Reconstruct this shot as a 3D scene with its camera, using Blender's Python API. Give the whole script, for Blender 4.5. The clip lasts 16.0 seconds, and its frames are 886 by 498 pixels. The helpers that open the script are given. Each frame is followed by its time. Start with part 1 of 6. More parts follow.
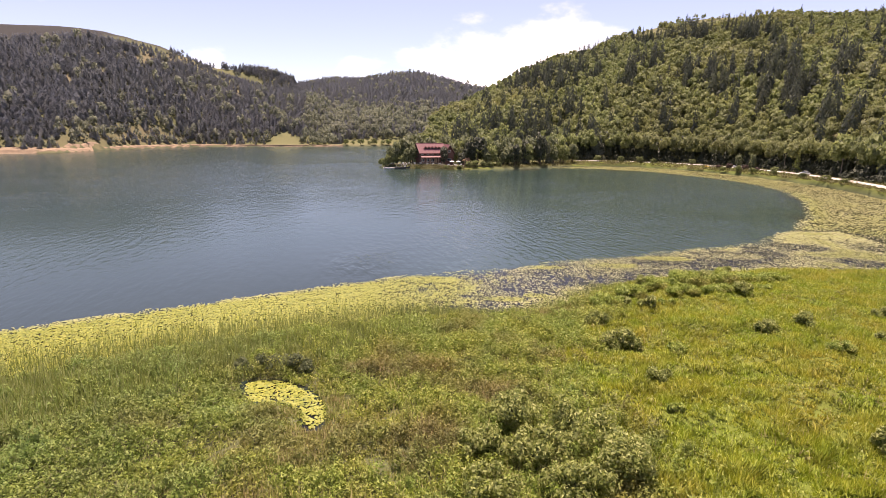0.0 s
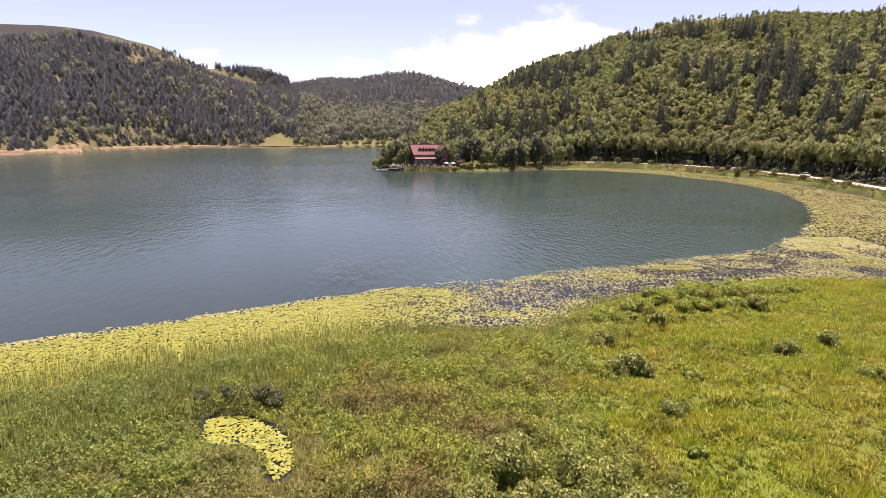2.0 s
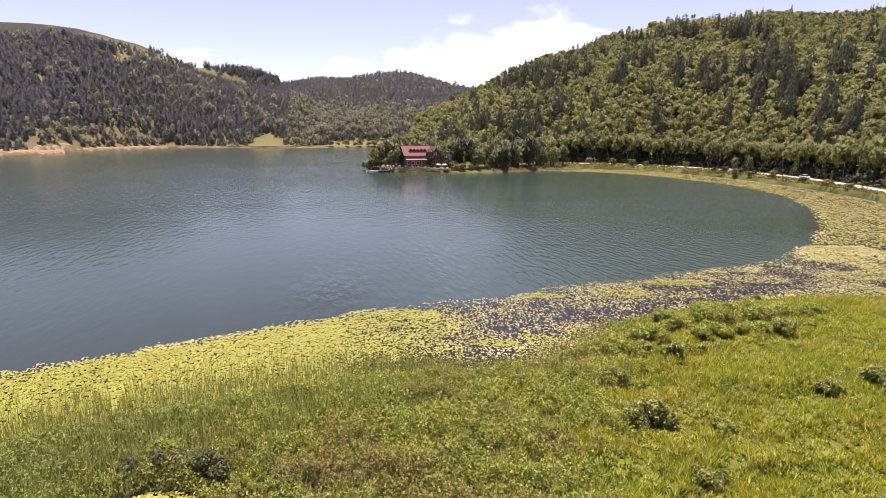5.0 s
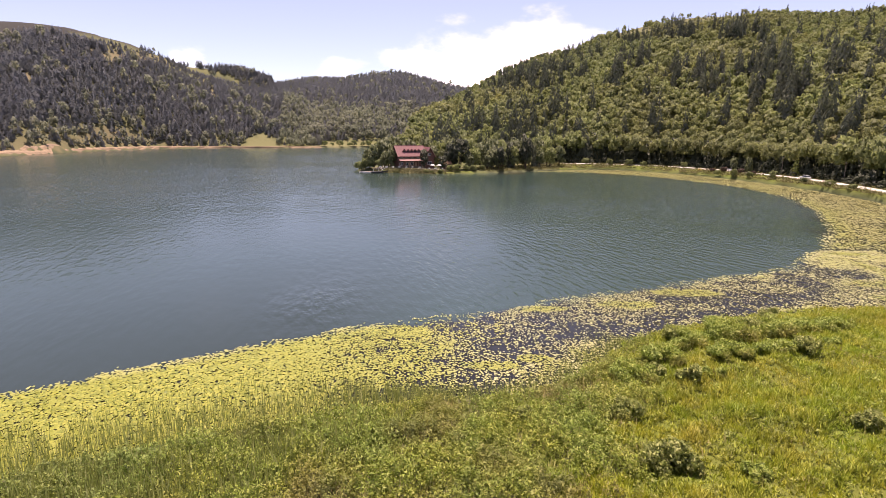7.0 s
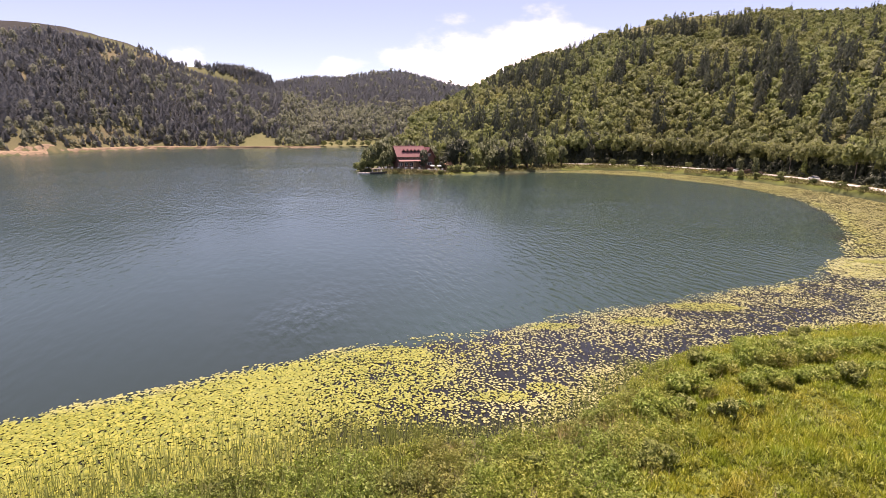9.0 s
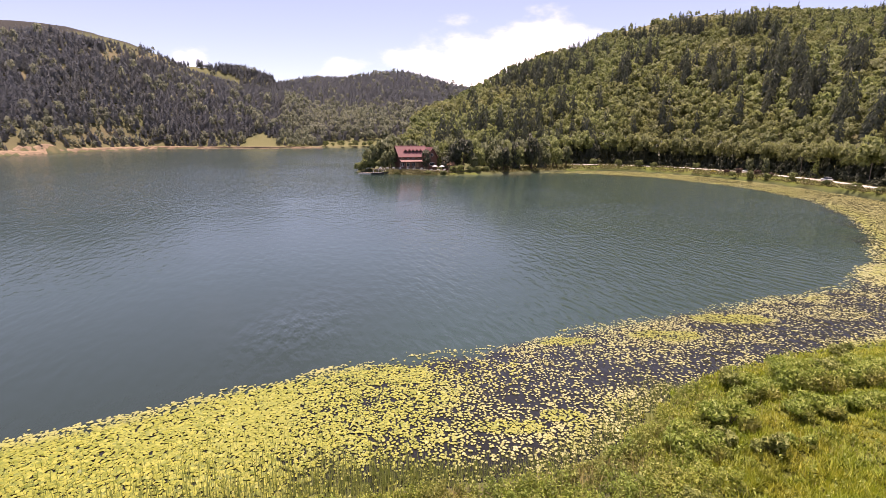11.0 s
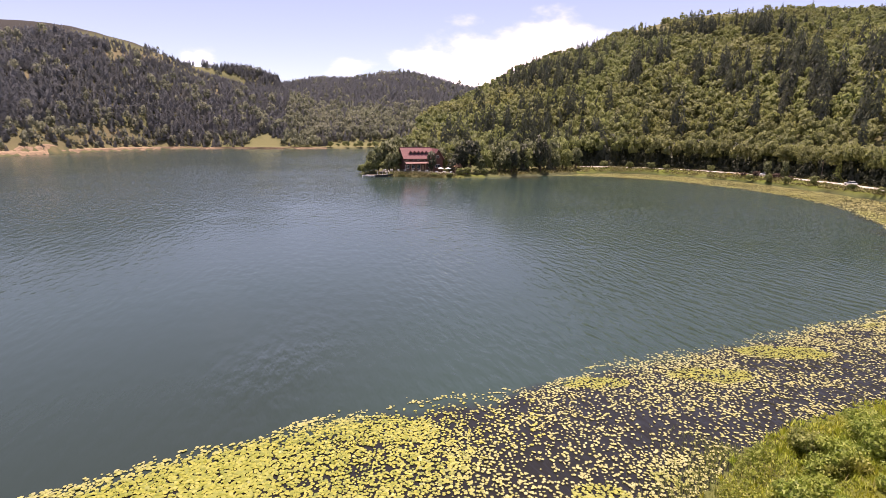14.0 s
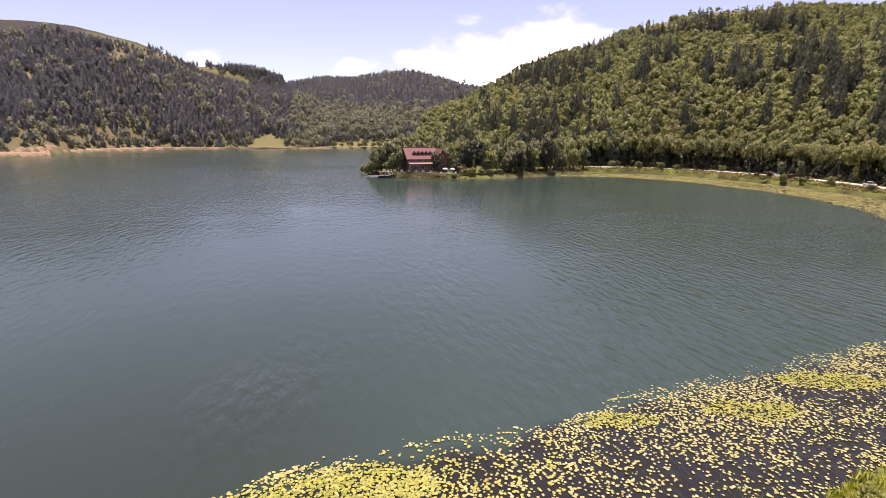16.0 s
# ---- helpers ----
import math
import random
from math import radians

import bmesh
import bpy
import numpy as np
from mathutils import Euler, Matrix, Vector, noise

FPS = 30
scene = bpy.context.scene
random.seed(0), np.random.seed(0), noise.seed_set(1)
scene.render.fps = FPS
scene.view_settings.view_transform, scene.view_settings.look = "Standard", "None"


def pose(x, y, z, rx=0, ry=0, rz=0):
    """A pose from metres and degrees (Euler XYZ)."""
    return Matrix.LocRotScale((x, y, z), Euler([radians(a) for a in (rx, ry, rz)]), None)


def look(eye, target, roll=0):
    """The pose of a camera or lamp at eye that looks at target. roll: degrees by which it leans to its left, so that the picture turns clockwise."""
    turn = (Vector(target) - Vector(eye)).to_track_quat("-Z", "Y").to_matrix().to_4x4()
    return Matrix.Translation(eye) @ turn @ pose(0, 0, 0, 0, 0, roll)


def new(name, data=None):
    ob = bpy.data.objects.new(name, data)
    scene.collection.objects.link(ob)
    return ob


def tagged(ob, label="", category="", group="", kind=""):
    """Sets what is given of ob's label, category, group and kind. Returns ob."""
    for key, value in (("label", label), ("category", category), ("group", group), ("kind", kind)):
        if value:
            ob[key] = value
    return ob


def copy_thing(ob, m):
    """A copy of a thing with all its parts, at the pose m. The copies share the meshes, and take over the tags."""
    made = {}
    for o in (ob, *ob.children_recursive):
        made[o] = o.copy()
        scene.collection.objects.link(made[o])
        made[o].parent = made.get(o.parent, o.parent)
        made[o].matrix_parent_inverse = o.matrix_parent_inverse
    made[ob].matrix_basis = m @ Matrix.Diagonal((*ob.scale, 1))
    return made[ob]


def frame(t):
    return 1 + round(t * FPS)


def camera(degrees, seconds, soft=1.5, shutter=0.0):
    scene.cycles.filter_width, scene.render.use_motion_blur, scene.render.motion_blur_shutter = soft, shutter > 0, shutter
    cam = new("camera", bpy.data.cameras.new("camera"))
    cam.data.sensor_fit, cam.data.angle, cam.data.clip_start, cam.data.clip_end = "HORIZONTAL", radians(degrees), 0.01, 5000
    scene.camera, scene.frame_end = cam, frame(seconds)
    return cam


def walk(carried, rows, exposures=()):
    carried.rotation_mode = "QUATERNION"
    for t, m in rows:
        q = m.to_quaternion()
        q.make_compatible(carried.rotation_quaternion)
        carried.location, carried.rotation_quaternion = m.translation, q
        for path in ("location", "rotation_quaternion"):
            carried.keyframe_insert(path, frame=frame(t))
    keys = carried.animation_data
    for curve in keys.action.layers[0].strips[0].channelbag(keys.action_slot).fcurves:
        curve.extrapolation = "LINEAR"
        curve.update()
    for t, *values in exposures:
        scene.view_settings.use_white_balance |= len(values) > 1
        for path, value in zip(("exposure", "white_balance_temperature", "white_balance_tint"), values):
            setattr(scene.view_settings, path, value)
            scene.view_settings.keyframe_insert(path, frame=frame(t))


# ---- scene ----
cam = camera(79.0, 16.0, soft=0.7)
PATH = [
    (0, (0.010, 0.004, 18.002), (0.071, 48.831, 7.233), 0.63),
    (0.5, (0.170, 1.208, 18.000), (0.319, 50.040, 7.253), 0.59),
    (1, (0.314, 2.405, 17.995), (0.553, 51.240, 7.265), 0.56),
    (1.5, (0.438, 3.581, 18.004), (0.778, 52.419, 7.294), 0.58),
    (2, (0.540, 4.734, 18.043), (0.989, 53.576, 7.355), 0.64),
    (2.5, (0.628, 5.869, 18.116), (1.185, 54.713, 7.437), 0.71),
    (3, (0.702, 6.994, 18.210), (1.361, 55.835, 7.526), 0.74),
    (3.5, (0.775, 8.112, 18.302), (1.531, 56.949, 7.604), 0.72),
    (4, (0.867, 9.234, 18.360), (1.729, 58.069, 7.662), 0.70),
    (4.5, (0.981, 10.371, 18.381), (1.968, 59.204, 7.685), 0.68),
    (5, (1.109, 11.522, 18.380), (2.229, 60.353, 7.687), 0.67),
    (5.5, (1.242, 12.686, 18.369), (2.493, 61.514, 7.679), 0.65),
    (6, (1.370, 13.862, 18.362), (2.741, 62.687, 7.674), 0.64),
    (6.5, (1.483, 15.050, 18.373), (2.954, 63.872, 7.685), 0.63),
    (7, (1.573, 16.247, 18.413), (3.114, 65.067, 7.725), 0.63),
    (7.5, (1.619, 17.437, 18.484), (3.196, 66.256, 7.793), 0.62),
    (8, (1.635, 18.644, 18.565), (3.223, 67.461, 7.870), 0.62),
    (8.5, (1.640, 19.885, 18.609), (3.215, 68.700, 7.901), 0.61),
    (9, (1.653, 21.135, 18.592), (3.187, 69.947, 7.865), 0.59),
    (9.5, (1.680, 22.341, 18.508), (3.165, 71.154, 7.781), 0.58),
    (10, (1.715, 23.518, 18.386), (3.145, 72.335, 7.673), 0.59),
    (10.5, (1.751, 24.679, 18.253), (3.123, 73.503, 7.563), 0.61),
    (11, (1.783, 25.839, 18.139), (3.093, 74.671, 7.476), 0.64),
    (11.5, (1.804, 27.012, 18.072), (3.050, 75.852, 7.436), 0.68),
    (12, (1.809, 28.212, 18.081), (2.989, 77.058, 7.467), 0.72),
    (12.5, (1.800, 29.410, 18.154), (2.909, 78.262, 7.559), 0.74),
    (13, (1.792, 30.605, 18.249), (2.813, 79.459, 7.654), 0.74),
    (13.5, (1.799, 31.835, 18.342), (2.714, 80.686, 7.725), 0.75),
    (14, (1.819, 33.130, 18.416), (2.618, 81.980, 7.785), 0.74),
    (14.5, (1.865, 34.456, 18.454), (2.546, 83.307, 7.816), 0.69),
    (15, (1.924, 35.784, 18.465), (2.492, 84.634, 7.816), 0.65),
    (15.5, (1.992, 37.103, 18.462), (2.452, 85.952, 7.805), 0.63),
    (16, (2.069, 38.411, 18.452), (2.423, 87.258, 7.782), 0.62),
]
walk(cam, [(t, look(eye, target, roll)) for t, eye, target, roll in PATH],
     exposures=[(0, 1.37, 7500, 30), (16, 1.24, 7500, 33)])


# ---- sky and sun ----
SUN_AZ, SUN_EL = 6.0, 70.0      # degrees clockwise from +y, and above the horizon
world = bpy.data.worlds.new("sky")
scene.world = world
world.use_nodes = True
wn, wl = world.node_tree.nodes, world.node_tree.links
wn.clear()
w_out = wn.new("ShaderNodeOutputWorld")
w_bg = wn.new("ShaderNodeBackground")
w_sky = wn.new("ShaderNodeTexSky")
w_sky.sky_type = "NISHITA"
w_sky.sun_disc = False
w_sky.sun_elevation, w_sky.sun_rotation = radians(SUN_EL), radians(SUN_AZ)
w_sky.altitude, w_sky.air_density, w_sky.dust_density, w_sky.ozone_density = 1300, 0.85, 0.6, 2.2
w_bg.inputs["Strength"].default_value = 0.084
wl.new(w_bg.outputs[0], w_out.inputs[0])


def w_math(op, a, b=0.0, clamp=False):
    m = wn.new("ShaderNodeMath")
    m.operation, m.use_clamp = op, clamp
    for sock, v in zip(m.inputs, (a, b)):
        if isinstance(v, (int, float)):
            sock.default_value = v
        else:
            wl.new(v, sock)
    return m.outputs[0]


# summer cumulus low over the horizon all round, with one high bank over the valley
w_dir = wn.new("ShaderNodeTexCoord").outputs["Generated"]
w_map = wn.new("ShaderNodeMapping")
w_map.inputs["Scale"].default_value = (1.0, 1.0, 2.0)
wl.new(w_dir, w_map.inputs[0])
w_noise = wn.new("ShaderNodeTexNoise")
w_noise.inputs["Scale"].default_value, w_noise.inputs["Detail"].default_value, w_noise.inputs["Roughness"].default_value = 7.0, 6.0, 0.55
wl.new(w_map.outputs[0], w_noise.inputs["Vector"])
w_sep = wn.new("ShaderNodeSeparateXYZ")
wl.new(w_dir, w_sep.inputs[0])


def w_bank(az, el, wide, high):
    """A soft hump of cloud cover round a bearing and a height, in degrees."""
    u = w_math("ARCTAN2", w_sep.outputs[0], w_sep.outputs[1])
    du = w_math("DIVIDE", w_math("SUBTRACT", u, radians(az)), radians(wide))
    dv = w_math("DIVIDE", w_math("SUBTRACT", w_math("ARCSINE", w_sep.outputs[2]), radians(el)), radians(high))
    q = w_math("ADD", w_math("MULTIPLY", du, du), w_math("MULTIPLY", dv, dv))
    return w_math("SUBTRACT", 1.0, q, True)


w_low = w_math("SUBTRACT", 1.0, w_math("MULTIPLY", w_sep.outputs[2], 4.5), True)
w_cover = w_math("ADD", w_math("MULTIPLY", w_low, 0.10), w_math("MULTIPLY", w_bank(8.0, 5.9, 13.2, 7.0), 0.47))
w_cover = w_math("ADD", w_cover, w_math("MULTIPLY", w_bank(-9.0, 5.2, 5.0, 2.6), 0.24))
w_cover = w_math("ADD", w_cover, w_math("MULTIPLY", w_bank(-22.0, 6.0, 6.0, 2.2), 0.20))
w_fac = w_math("MULTIPLY", w_math("SUBTRACT", w_math("ADD", w_noise.outputs["Fac"], w_cover), 0.66), 2.0, True)
w_fac = w_math("POWER", w_fac, 1.9)
w_mix = wn.new("ShaderNodeMix")
w_mix.data_type = "RGBA"
w_mix.inputs[7].default_value = (27.0, 25.4, 25.8, 1)
wl.new(w_fac, w_mix.inputs[0])
w_veil = wn.new("ShaderNodeMix")      # a thin high veil pales the blue
w_veil.data_type = "RGBA"
w_veil.inputs[0].default_value = 0.20
w_veil.inputs[7].default_value = (4.4, 3.8, 4.5, 1)
wl.new(w_sky.outputs[0], w_veil.inputs[6])
wl.new(w_veil.outputs[2], w_mix.inputs[6])
wl.new(w_mix.outputs[2], w_bg.inputs["Color"])

sun = new("sun", bpy.data.lights.new("sun", "SUN"))
sun.data.energy, sun.data.angle, sun.data.color = 3.2, radians(0.55), (1.0, 0.95, 0.86)
sun_way = Vector((math.sin(radians(SUN_AZ)) * math.cos(radians(SUN_EL)), math.cos(radians(SUN_AZ)) * math.cos(radians(SUN_EL)), math.sin(radians(SUN_EL))))
sun.matrix_world = look(tuple(sun_way * 800), (0, 0, 0))


# ---- materials ----
def mat(name, rough=0.7, metal=0.0, spec=0.5):
    m = bpy.data.materials.new(name)
    m.use_nodes = True
    b = m.node_tree.nodes["Principled BSDF"]
    b.inputs["Roughness"].default_value, b.inputs["Metallic"].default_value = rough, metal
    b.inputs["Specular IOR Level"].default_value = spec
    return m, m.node_tree.nodes, m.node_tree.links, b


def node(nodes, kind, **values):
    n = nodes.new(kind)
    for key, value in values.items():
        n.inputs[key].default_value = value
    return n


def ramp(nodes, links, fac, stops):
    r = nodes.new("ShaderNodeValToRGB")
    while len(r.color_ramp.elements) < len(stops):
        r.color_ramp.elements.new(0.5)
    for e, (p, c) in zip(r.color_ramp.elements, stops):
        e.position, e.color = p, (*c, 1)
    links.new(fac, r.inputs[0])
    return r.outputs[0]


def mixed(nodes, links, fac, a, b, blend="MIX"):
    m = nodes.new("ShaderNodeMix")
    m.data_type, m.blend_type = "RGBA", blend
    for sock, v in ((m.inputs[0], fac), (m.inputs[6], a), (m.inputs[7], b)):
        if isinstance(v, (int, float)):
            sock.default_value = v
        elif isinstance(v, tuple):
            sock.default_value = (*v, 1)
        else:
            links.new(v, sock)
    return m.outputs[2]


def noise_out(nodes, links, scale, detail=4.0, rough=0.55, stretch=None):
    co = nodes.new("ShaderNodeTexCoord").outputs["Object"]
    if stretch:
        mp = nodes.new("ShaderNodeMapping")
        mp.inputs["Scale"].default_value = stretch
        links.new(co, mp.inputs[0])
        co = mp.outputs[0]
    n = node(nodes, "ShaderNodeTexNoise", Scale=scale, Detail=detail, Roughness=rough)
    links.new(co, n.inputs["Vector"])
    return n.outputs["Fac"]


def bumped(nodes, links, b, height, strength, distance):
    n = node(nodes, "ShaderNodeBump", Strength=strength, Distance=distance)
    links.new(height, n.inputs["Height"])
    links.new(n.outputs[0], b.inputs["Normal"])


def foliage(name, stops, patch=None, patch_scale=0.05, rough=0.6, through_light=0.25, spec=0.3, tones=0.0, patch_at=(0.42, 0.62), drifts=None, faded=None, rusty=None, cool=None):
    """Leaves: every leaf or clump its own shade, drifting patches over the whole."""
    m, n, l, b = mat(name, rough, spec=spec)
    rnd = n.new("ShaderNodeNewGeometry").outputs["Random Per Island"]
    col = ramp(n, l, rnd, stops)
    if patch:
        f = noise_out(n, l, patch_scale, 3.0)
        f = ramp(n, l, f, [(patch_at[0], (0, 0, 0)), (patch_at[1], (1, 1, 1))])
        col = mixed(n, l, f, col, mixed(n, l, 0.6, col, patch))
    if rusty:
        a = n.new("ShaderNodeAttribute")
        a.attribute_name = "rust"
        col = mixed(n, l, a.outputs["Fac"], col, mixed(n, l, 0.5, col, rusty))
    if cool:
        a = n.new("ShaderNodeAttribute")
        a.attribute_name = "cool"
        col = mixed(n, l, a.outputs["Fac"], col, mixed(n, l, 0.55, col, cool))
    if faded:
        for key, tint in zip(("pale", "tan"), faded):
            a = n.new("ShaderNodeAttribute")
            a.attribute_name = key
            col = mixed(n, l, a.outputs["Fac"], col, mixed(n, l, 0.8, col, tint))
    if drifts:
        col = mixed(n, l, 1.0, col, ramp(n, l, noise_out(n, l, 0.32, 3.0), [(0.36, drifts[0]), (0.64, drifts[1])]), "MULTIPLY")
    if tones:
        a = n.new("ShaderNodeAttribute")
        a.attribute_name = "tone"
        col = mixed(n, l, 1.0, col, ramp(n, l, a.outputs["Fac"], [(p, tuple(1 + (v - 1) * tones for v in c)) for p, c in ((0.0, (0.55, 0.62, 0.6)), (0.5, (1.0, 1.0, 1.0)), (0.85, (1.2, 1.22, 1.05)), (1.0, (1.4, 1.28, 1.15)))]), "MULTIPLY")
    l.new(col, b.inputs["Base Color"])
    if through_light:
        t = n.new("ShaderNodeBsdfTranslucent")
        l.new(col, t.inputs[0])
        mx = n.new("ShaderNodeMixShader")
        mx.inputs[0].default_value = through_light
        l.new(b.outputs[0], mx.inputs[1])
        l.new(t.outputs[0], mx.inputs[2])
        l.new(mx.outputs[0], n["Material Output"].inputs[0])
    return m


def plain(name, col, rough=0.7, metal=0.0, var=0.25, scale=3.0, bump=0.0, stretch=None):
    """Solid stuff with grain and stains."""
    m, n, l, b = mat(name, rough, metal)
    f = noise_out(n, l, scale, 6.0, 0.6, stretch)
    g = noise_out(n, l, scale * 0.13, 3.0)
    dark = tuple(c * (1 - var) for c in col)
    lite = tuple(min(1.0, c * (1 + var)) for c in col)
    c1 = ramp(n, l, f, [(0.3, dark), (0.7, lite)])
    l.new(mixed(n, l, ramp(n, l, g, [(0.4, (0, 0, 0)), (0.7, (0.5, 0.5, 0.5))]), c1, tuple(c * (1 - 1.6 * var) if var < 0.6 else c * 0.2 for c in col)), b.inputs["Base Color"])
    if bump:
        bumped(n, l, b, f, bump, 0.05)
    return m


def ground_material():
    m, n, l, b = mat("ground", 0.9, spec=0.2)
    big, fine = noise_out(n, l, 0.06, 5.0), noise_out(n, l, 1.2, 6.0)
    grass = mixed(n, l, fine, (0.09, 0.125, 0.016), (0.17, 0.20, 0.03))
    grass = mixed(n, l, ramp(n, l, big, [(0.4, (0, 0, 0)), (0.65, (0.7, 0.7, 0.7))]), grass, (0.12, 0.115, 0.03))
    wood = mixed(n, l, fine, (0.075, 0.085, 0.036), (0.14, 0.14, 0.06))
    wood = mixed(n, l, ramp(n, l, noise_out(n, l, 0.03, 4.0), [(0.52, (0, 0, 0)), (0.68, (0.8, 0.8, 0.8))]), wood, (0.14, 0.125, 0.06))
    soil = mixed(n, l, fine, (0.20, 0.125, 0.08), (0.33, 0.235, 0.16))
    bed = (0.05, 0.06, 0.035)
    def attr(name):
        a = n.new("ShaderNodeAttribute")
        a.attribute_name = name
        return a.outputs["Fac"]
    col = mixed(n, l, attr("wooded"), grass, wood)
    col = mixed(n, l, attr("heath"), col, mixed(n, l, big, (0.026, 0.025, 0.027), (0.038, 0.035, 0.036)))
    col = mixed(n, l, attr("glade"), col, mixed(n, l, fine, (0.13, 0.135, 0.052), (0.20, 0.185, 0.085)))
    col = mixed(n, l, attr("soil"), col, soil)
    col = mixed(n, l, attr("bed"), col, bed)
    l.new(col, b.inputs["Base Color"])
    bumped(n, l, b, fine, 0.6, 0.3)
    return m


def water_material():
    m, n, l, b = mat("lake_water", 0.15, spec=0.5)
    b.inputs["IOR"].default_value = 1.333
    g = noise_out(n, l, 0.012, 3.0)
    deep = ramp(n, l, g, [(0.35, (0.027, 0.052, 0.042)), (0.7, (0.035, 0.061, 0.051))])
    a = n.new("ShaderNodeAttribute")
    a.attribute_name = "shallow"
    l.new(mixed(n, l, a.outputs["Fac"], deep, (0.017, 0.0165, 0.014)), b.inputs["Base Color"])
    co = n.new("ShaderNodeTexCoord").outputs["Object"]

    def turned(degrees, scale):
        mp = n.new("ShaderNodeMapping")
        mp.vector_type = "TEXTURE"
        mp.inputs["Rotation"].default_value = (0, 0, radians(degrees))
        mp.inputs["Scale"].default_value = scale
        l.new(co, mp.inputs[0])
        return mp.outputs[0]

    def calc(op, x, y):
        c = n.new("ShaderNodeMath")
        c.operation = op
        for sock, v in zip(c.inputs, (x, y)):
            if isinstance(v, float):
                sock.default_value = v
            else:
                l.new(v, sock)
        return c.outputs[0]

    swell = node(n, "ShaderNodeTexNoise", Scale=1.0, Detail=2.0, Roughness=0.45)
    l.new(turned(WAVE_TURN, (2.5, 0.95, 1.0)), swell.inputs["Vector"])
    chop = node(n, "ShaderNodeTexNoise", Scale=1.0, Detail=2.0, Roughness=0.5)
    l.new(turned(WAVE_TURN + 8, (1.1, 0.33, 1.0)), chop.inputs["Vector"])
    calm = ramp(n, l, noise_out(n, l, 0.014, 3.0), [(0.36, (0.22, 0.22, 0.22)), (0.60, (1, 1, 1))])
    windy = n.new("ShaderNodeAttribute")
    windy.attribute_name = "windy"
    calm = calc("MULTIPLY", calm, windy.outputs["Fac"])
    h = calc("MULTIPLY", calc("ADD", swell.outputs["Fac"], calc("MULTIPLY", chop.outputs["Fac"], 0.16)), calm)
    bumped(n, l, b, h, 1.0, 0.42)
    return m


WAVE_TURN = -76.0      # bearing of the wave crests, degrees from +x
M_GROUND, M_WATER = ground_material(), water_material()
M_ROAD = plain("pale_gravel_road", (0.52, 0.47, 0.40), 0.95, var=0.15, scale=2.0, bump=0.3)
M_BROAD = foliage("broadleaf_foliage", [(0.0, (0.165, 0.20, 0.076)), (0.5, (0.225, 0.262, 0.098)), (1.0, (0.305, 0.335, 0.138))], (0.255, 0.25, 0.11), 0.012, through_light=0.55, tones=0.75)
# for dark trees, and for bushes standing in for shade at the forest foot
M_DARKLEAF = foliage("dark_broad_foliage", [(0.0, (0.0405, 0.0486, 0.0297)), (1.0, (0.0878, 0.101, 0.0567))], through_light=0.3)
M_MIDLEAF = foliage("mid_green_foliage", [(0.0, (0.105, 0.128, 0.058)), (1.0, (0.20, 0.222, 0.105))], through_light=0.45)
M_PINE = foliage("conifer_needles", [(0.0, (0.082, 0.095, 0.062)), (1.0, (0.122, 0.138, 0.088))], (0.10, 0.108, 0.078), 0.01, through_light=0.4, tones=0.6)
# pale grey base colours carry the haze over the far hills
M_HAZYPINE = foliage("hazy_conifer_needles", [(0.0, (0.258, 0.268, 0.274)), (1.0, (0.28, 0.288, 0.285))], (0.265, 0.27, 0.282), 0.01, through_light=0.62, tones=0.12)
M_HAZYBROAD = foliage("hazy_broadleaf_foliage", [(0.0, (0.21, 0.232, 0.165)), (1.0, (0.265, 0.285, 0.195))], (0.245, 0.252, 0.19), 0.012, through_light=0.6, tones=0.25)
M_BARK = plain("bark", (0.12, 0.085, 0.06), 0.95, var=0.35, scale=4.0, bump=0.5)
M_GRASS = foliage("meadow_grass", [(0.0, (0.177, 0.23, 0.0199)), (0.6, (0.284, 0.329, 0.0312)), (1.0, (0.426, 0.433, 0.071))], (0.334, 0.291, 0.0497), 0.14, rough=0.55, through_light=0.4, patch_at=(0.48, 0.68), drifts=((0.84, 0.98, 0.8), (1.12, 1.04, 1.0)))
M_HERB = foliage("marsh_herbs", [(0.0, (0.175, 0.234, 0.039)), (0.5, (0.325, 0.385, 0.074)), (1.0, (0.502, 0.518, 0.162))], (0.275, 0.219, 0.0972), 0.17, rough=0.55, through_light=0.4, patch_at=(0.49, 0.66), drifts=((0.82, 0.92, 0.85), (1.04, 1.0, 0.82)), rusty=(0.243, 0.17, 0.0891), cool=(0.211, 0.3, 0.1))
M_STALK = foliage("marsh_stalks", [(0.0, (0.186, 0.209, 0.0465)), (0.6, (0.31, 0.326, 0.0853)), (1.0, (0.465, 0.426, 0.171))], (0.31, 0.209, 0.124), 0.17, rough=0.6, through_light=0.4, patch_at=(0.47, 0.65), rusty=(0.264, 0.178, 0.109), cool=(0.217, 0.279, 0.101))
M_REED = foliage("reeds", [(0.0, (0.085, 0.12, 0.028)), (0.6, (0.155, 0.185, 0.045)), (1.0, (0.27, 0.28, 0.10))], (0.15, 0.185, 0.045), 0.15, rough=0.55, through_light=0.45)
M_BUSH = foliage("shrub_leaves", [(0.0, (0.12, 0.16, 0.034)), (0.5, (0.28, 0.315, 0.08)), (1.0, (0.54, 0.55, 0.21))], rough=0.6, through_light=0.45)
M_BANK = foliage("bank_growth", [(0.0, (0.0975, 0.107, 0.0325)), (0.5, (0.176, 0.176, 0.0585)), (1.0, (0.273, 0.247, 0.0975))], (0.20, 0.175, 0.075), 0.06, rough=0.6, through_light=0.35)
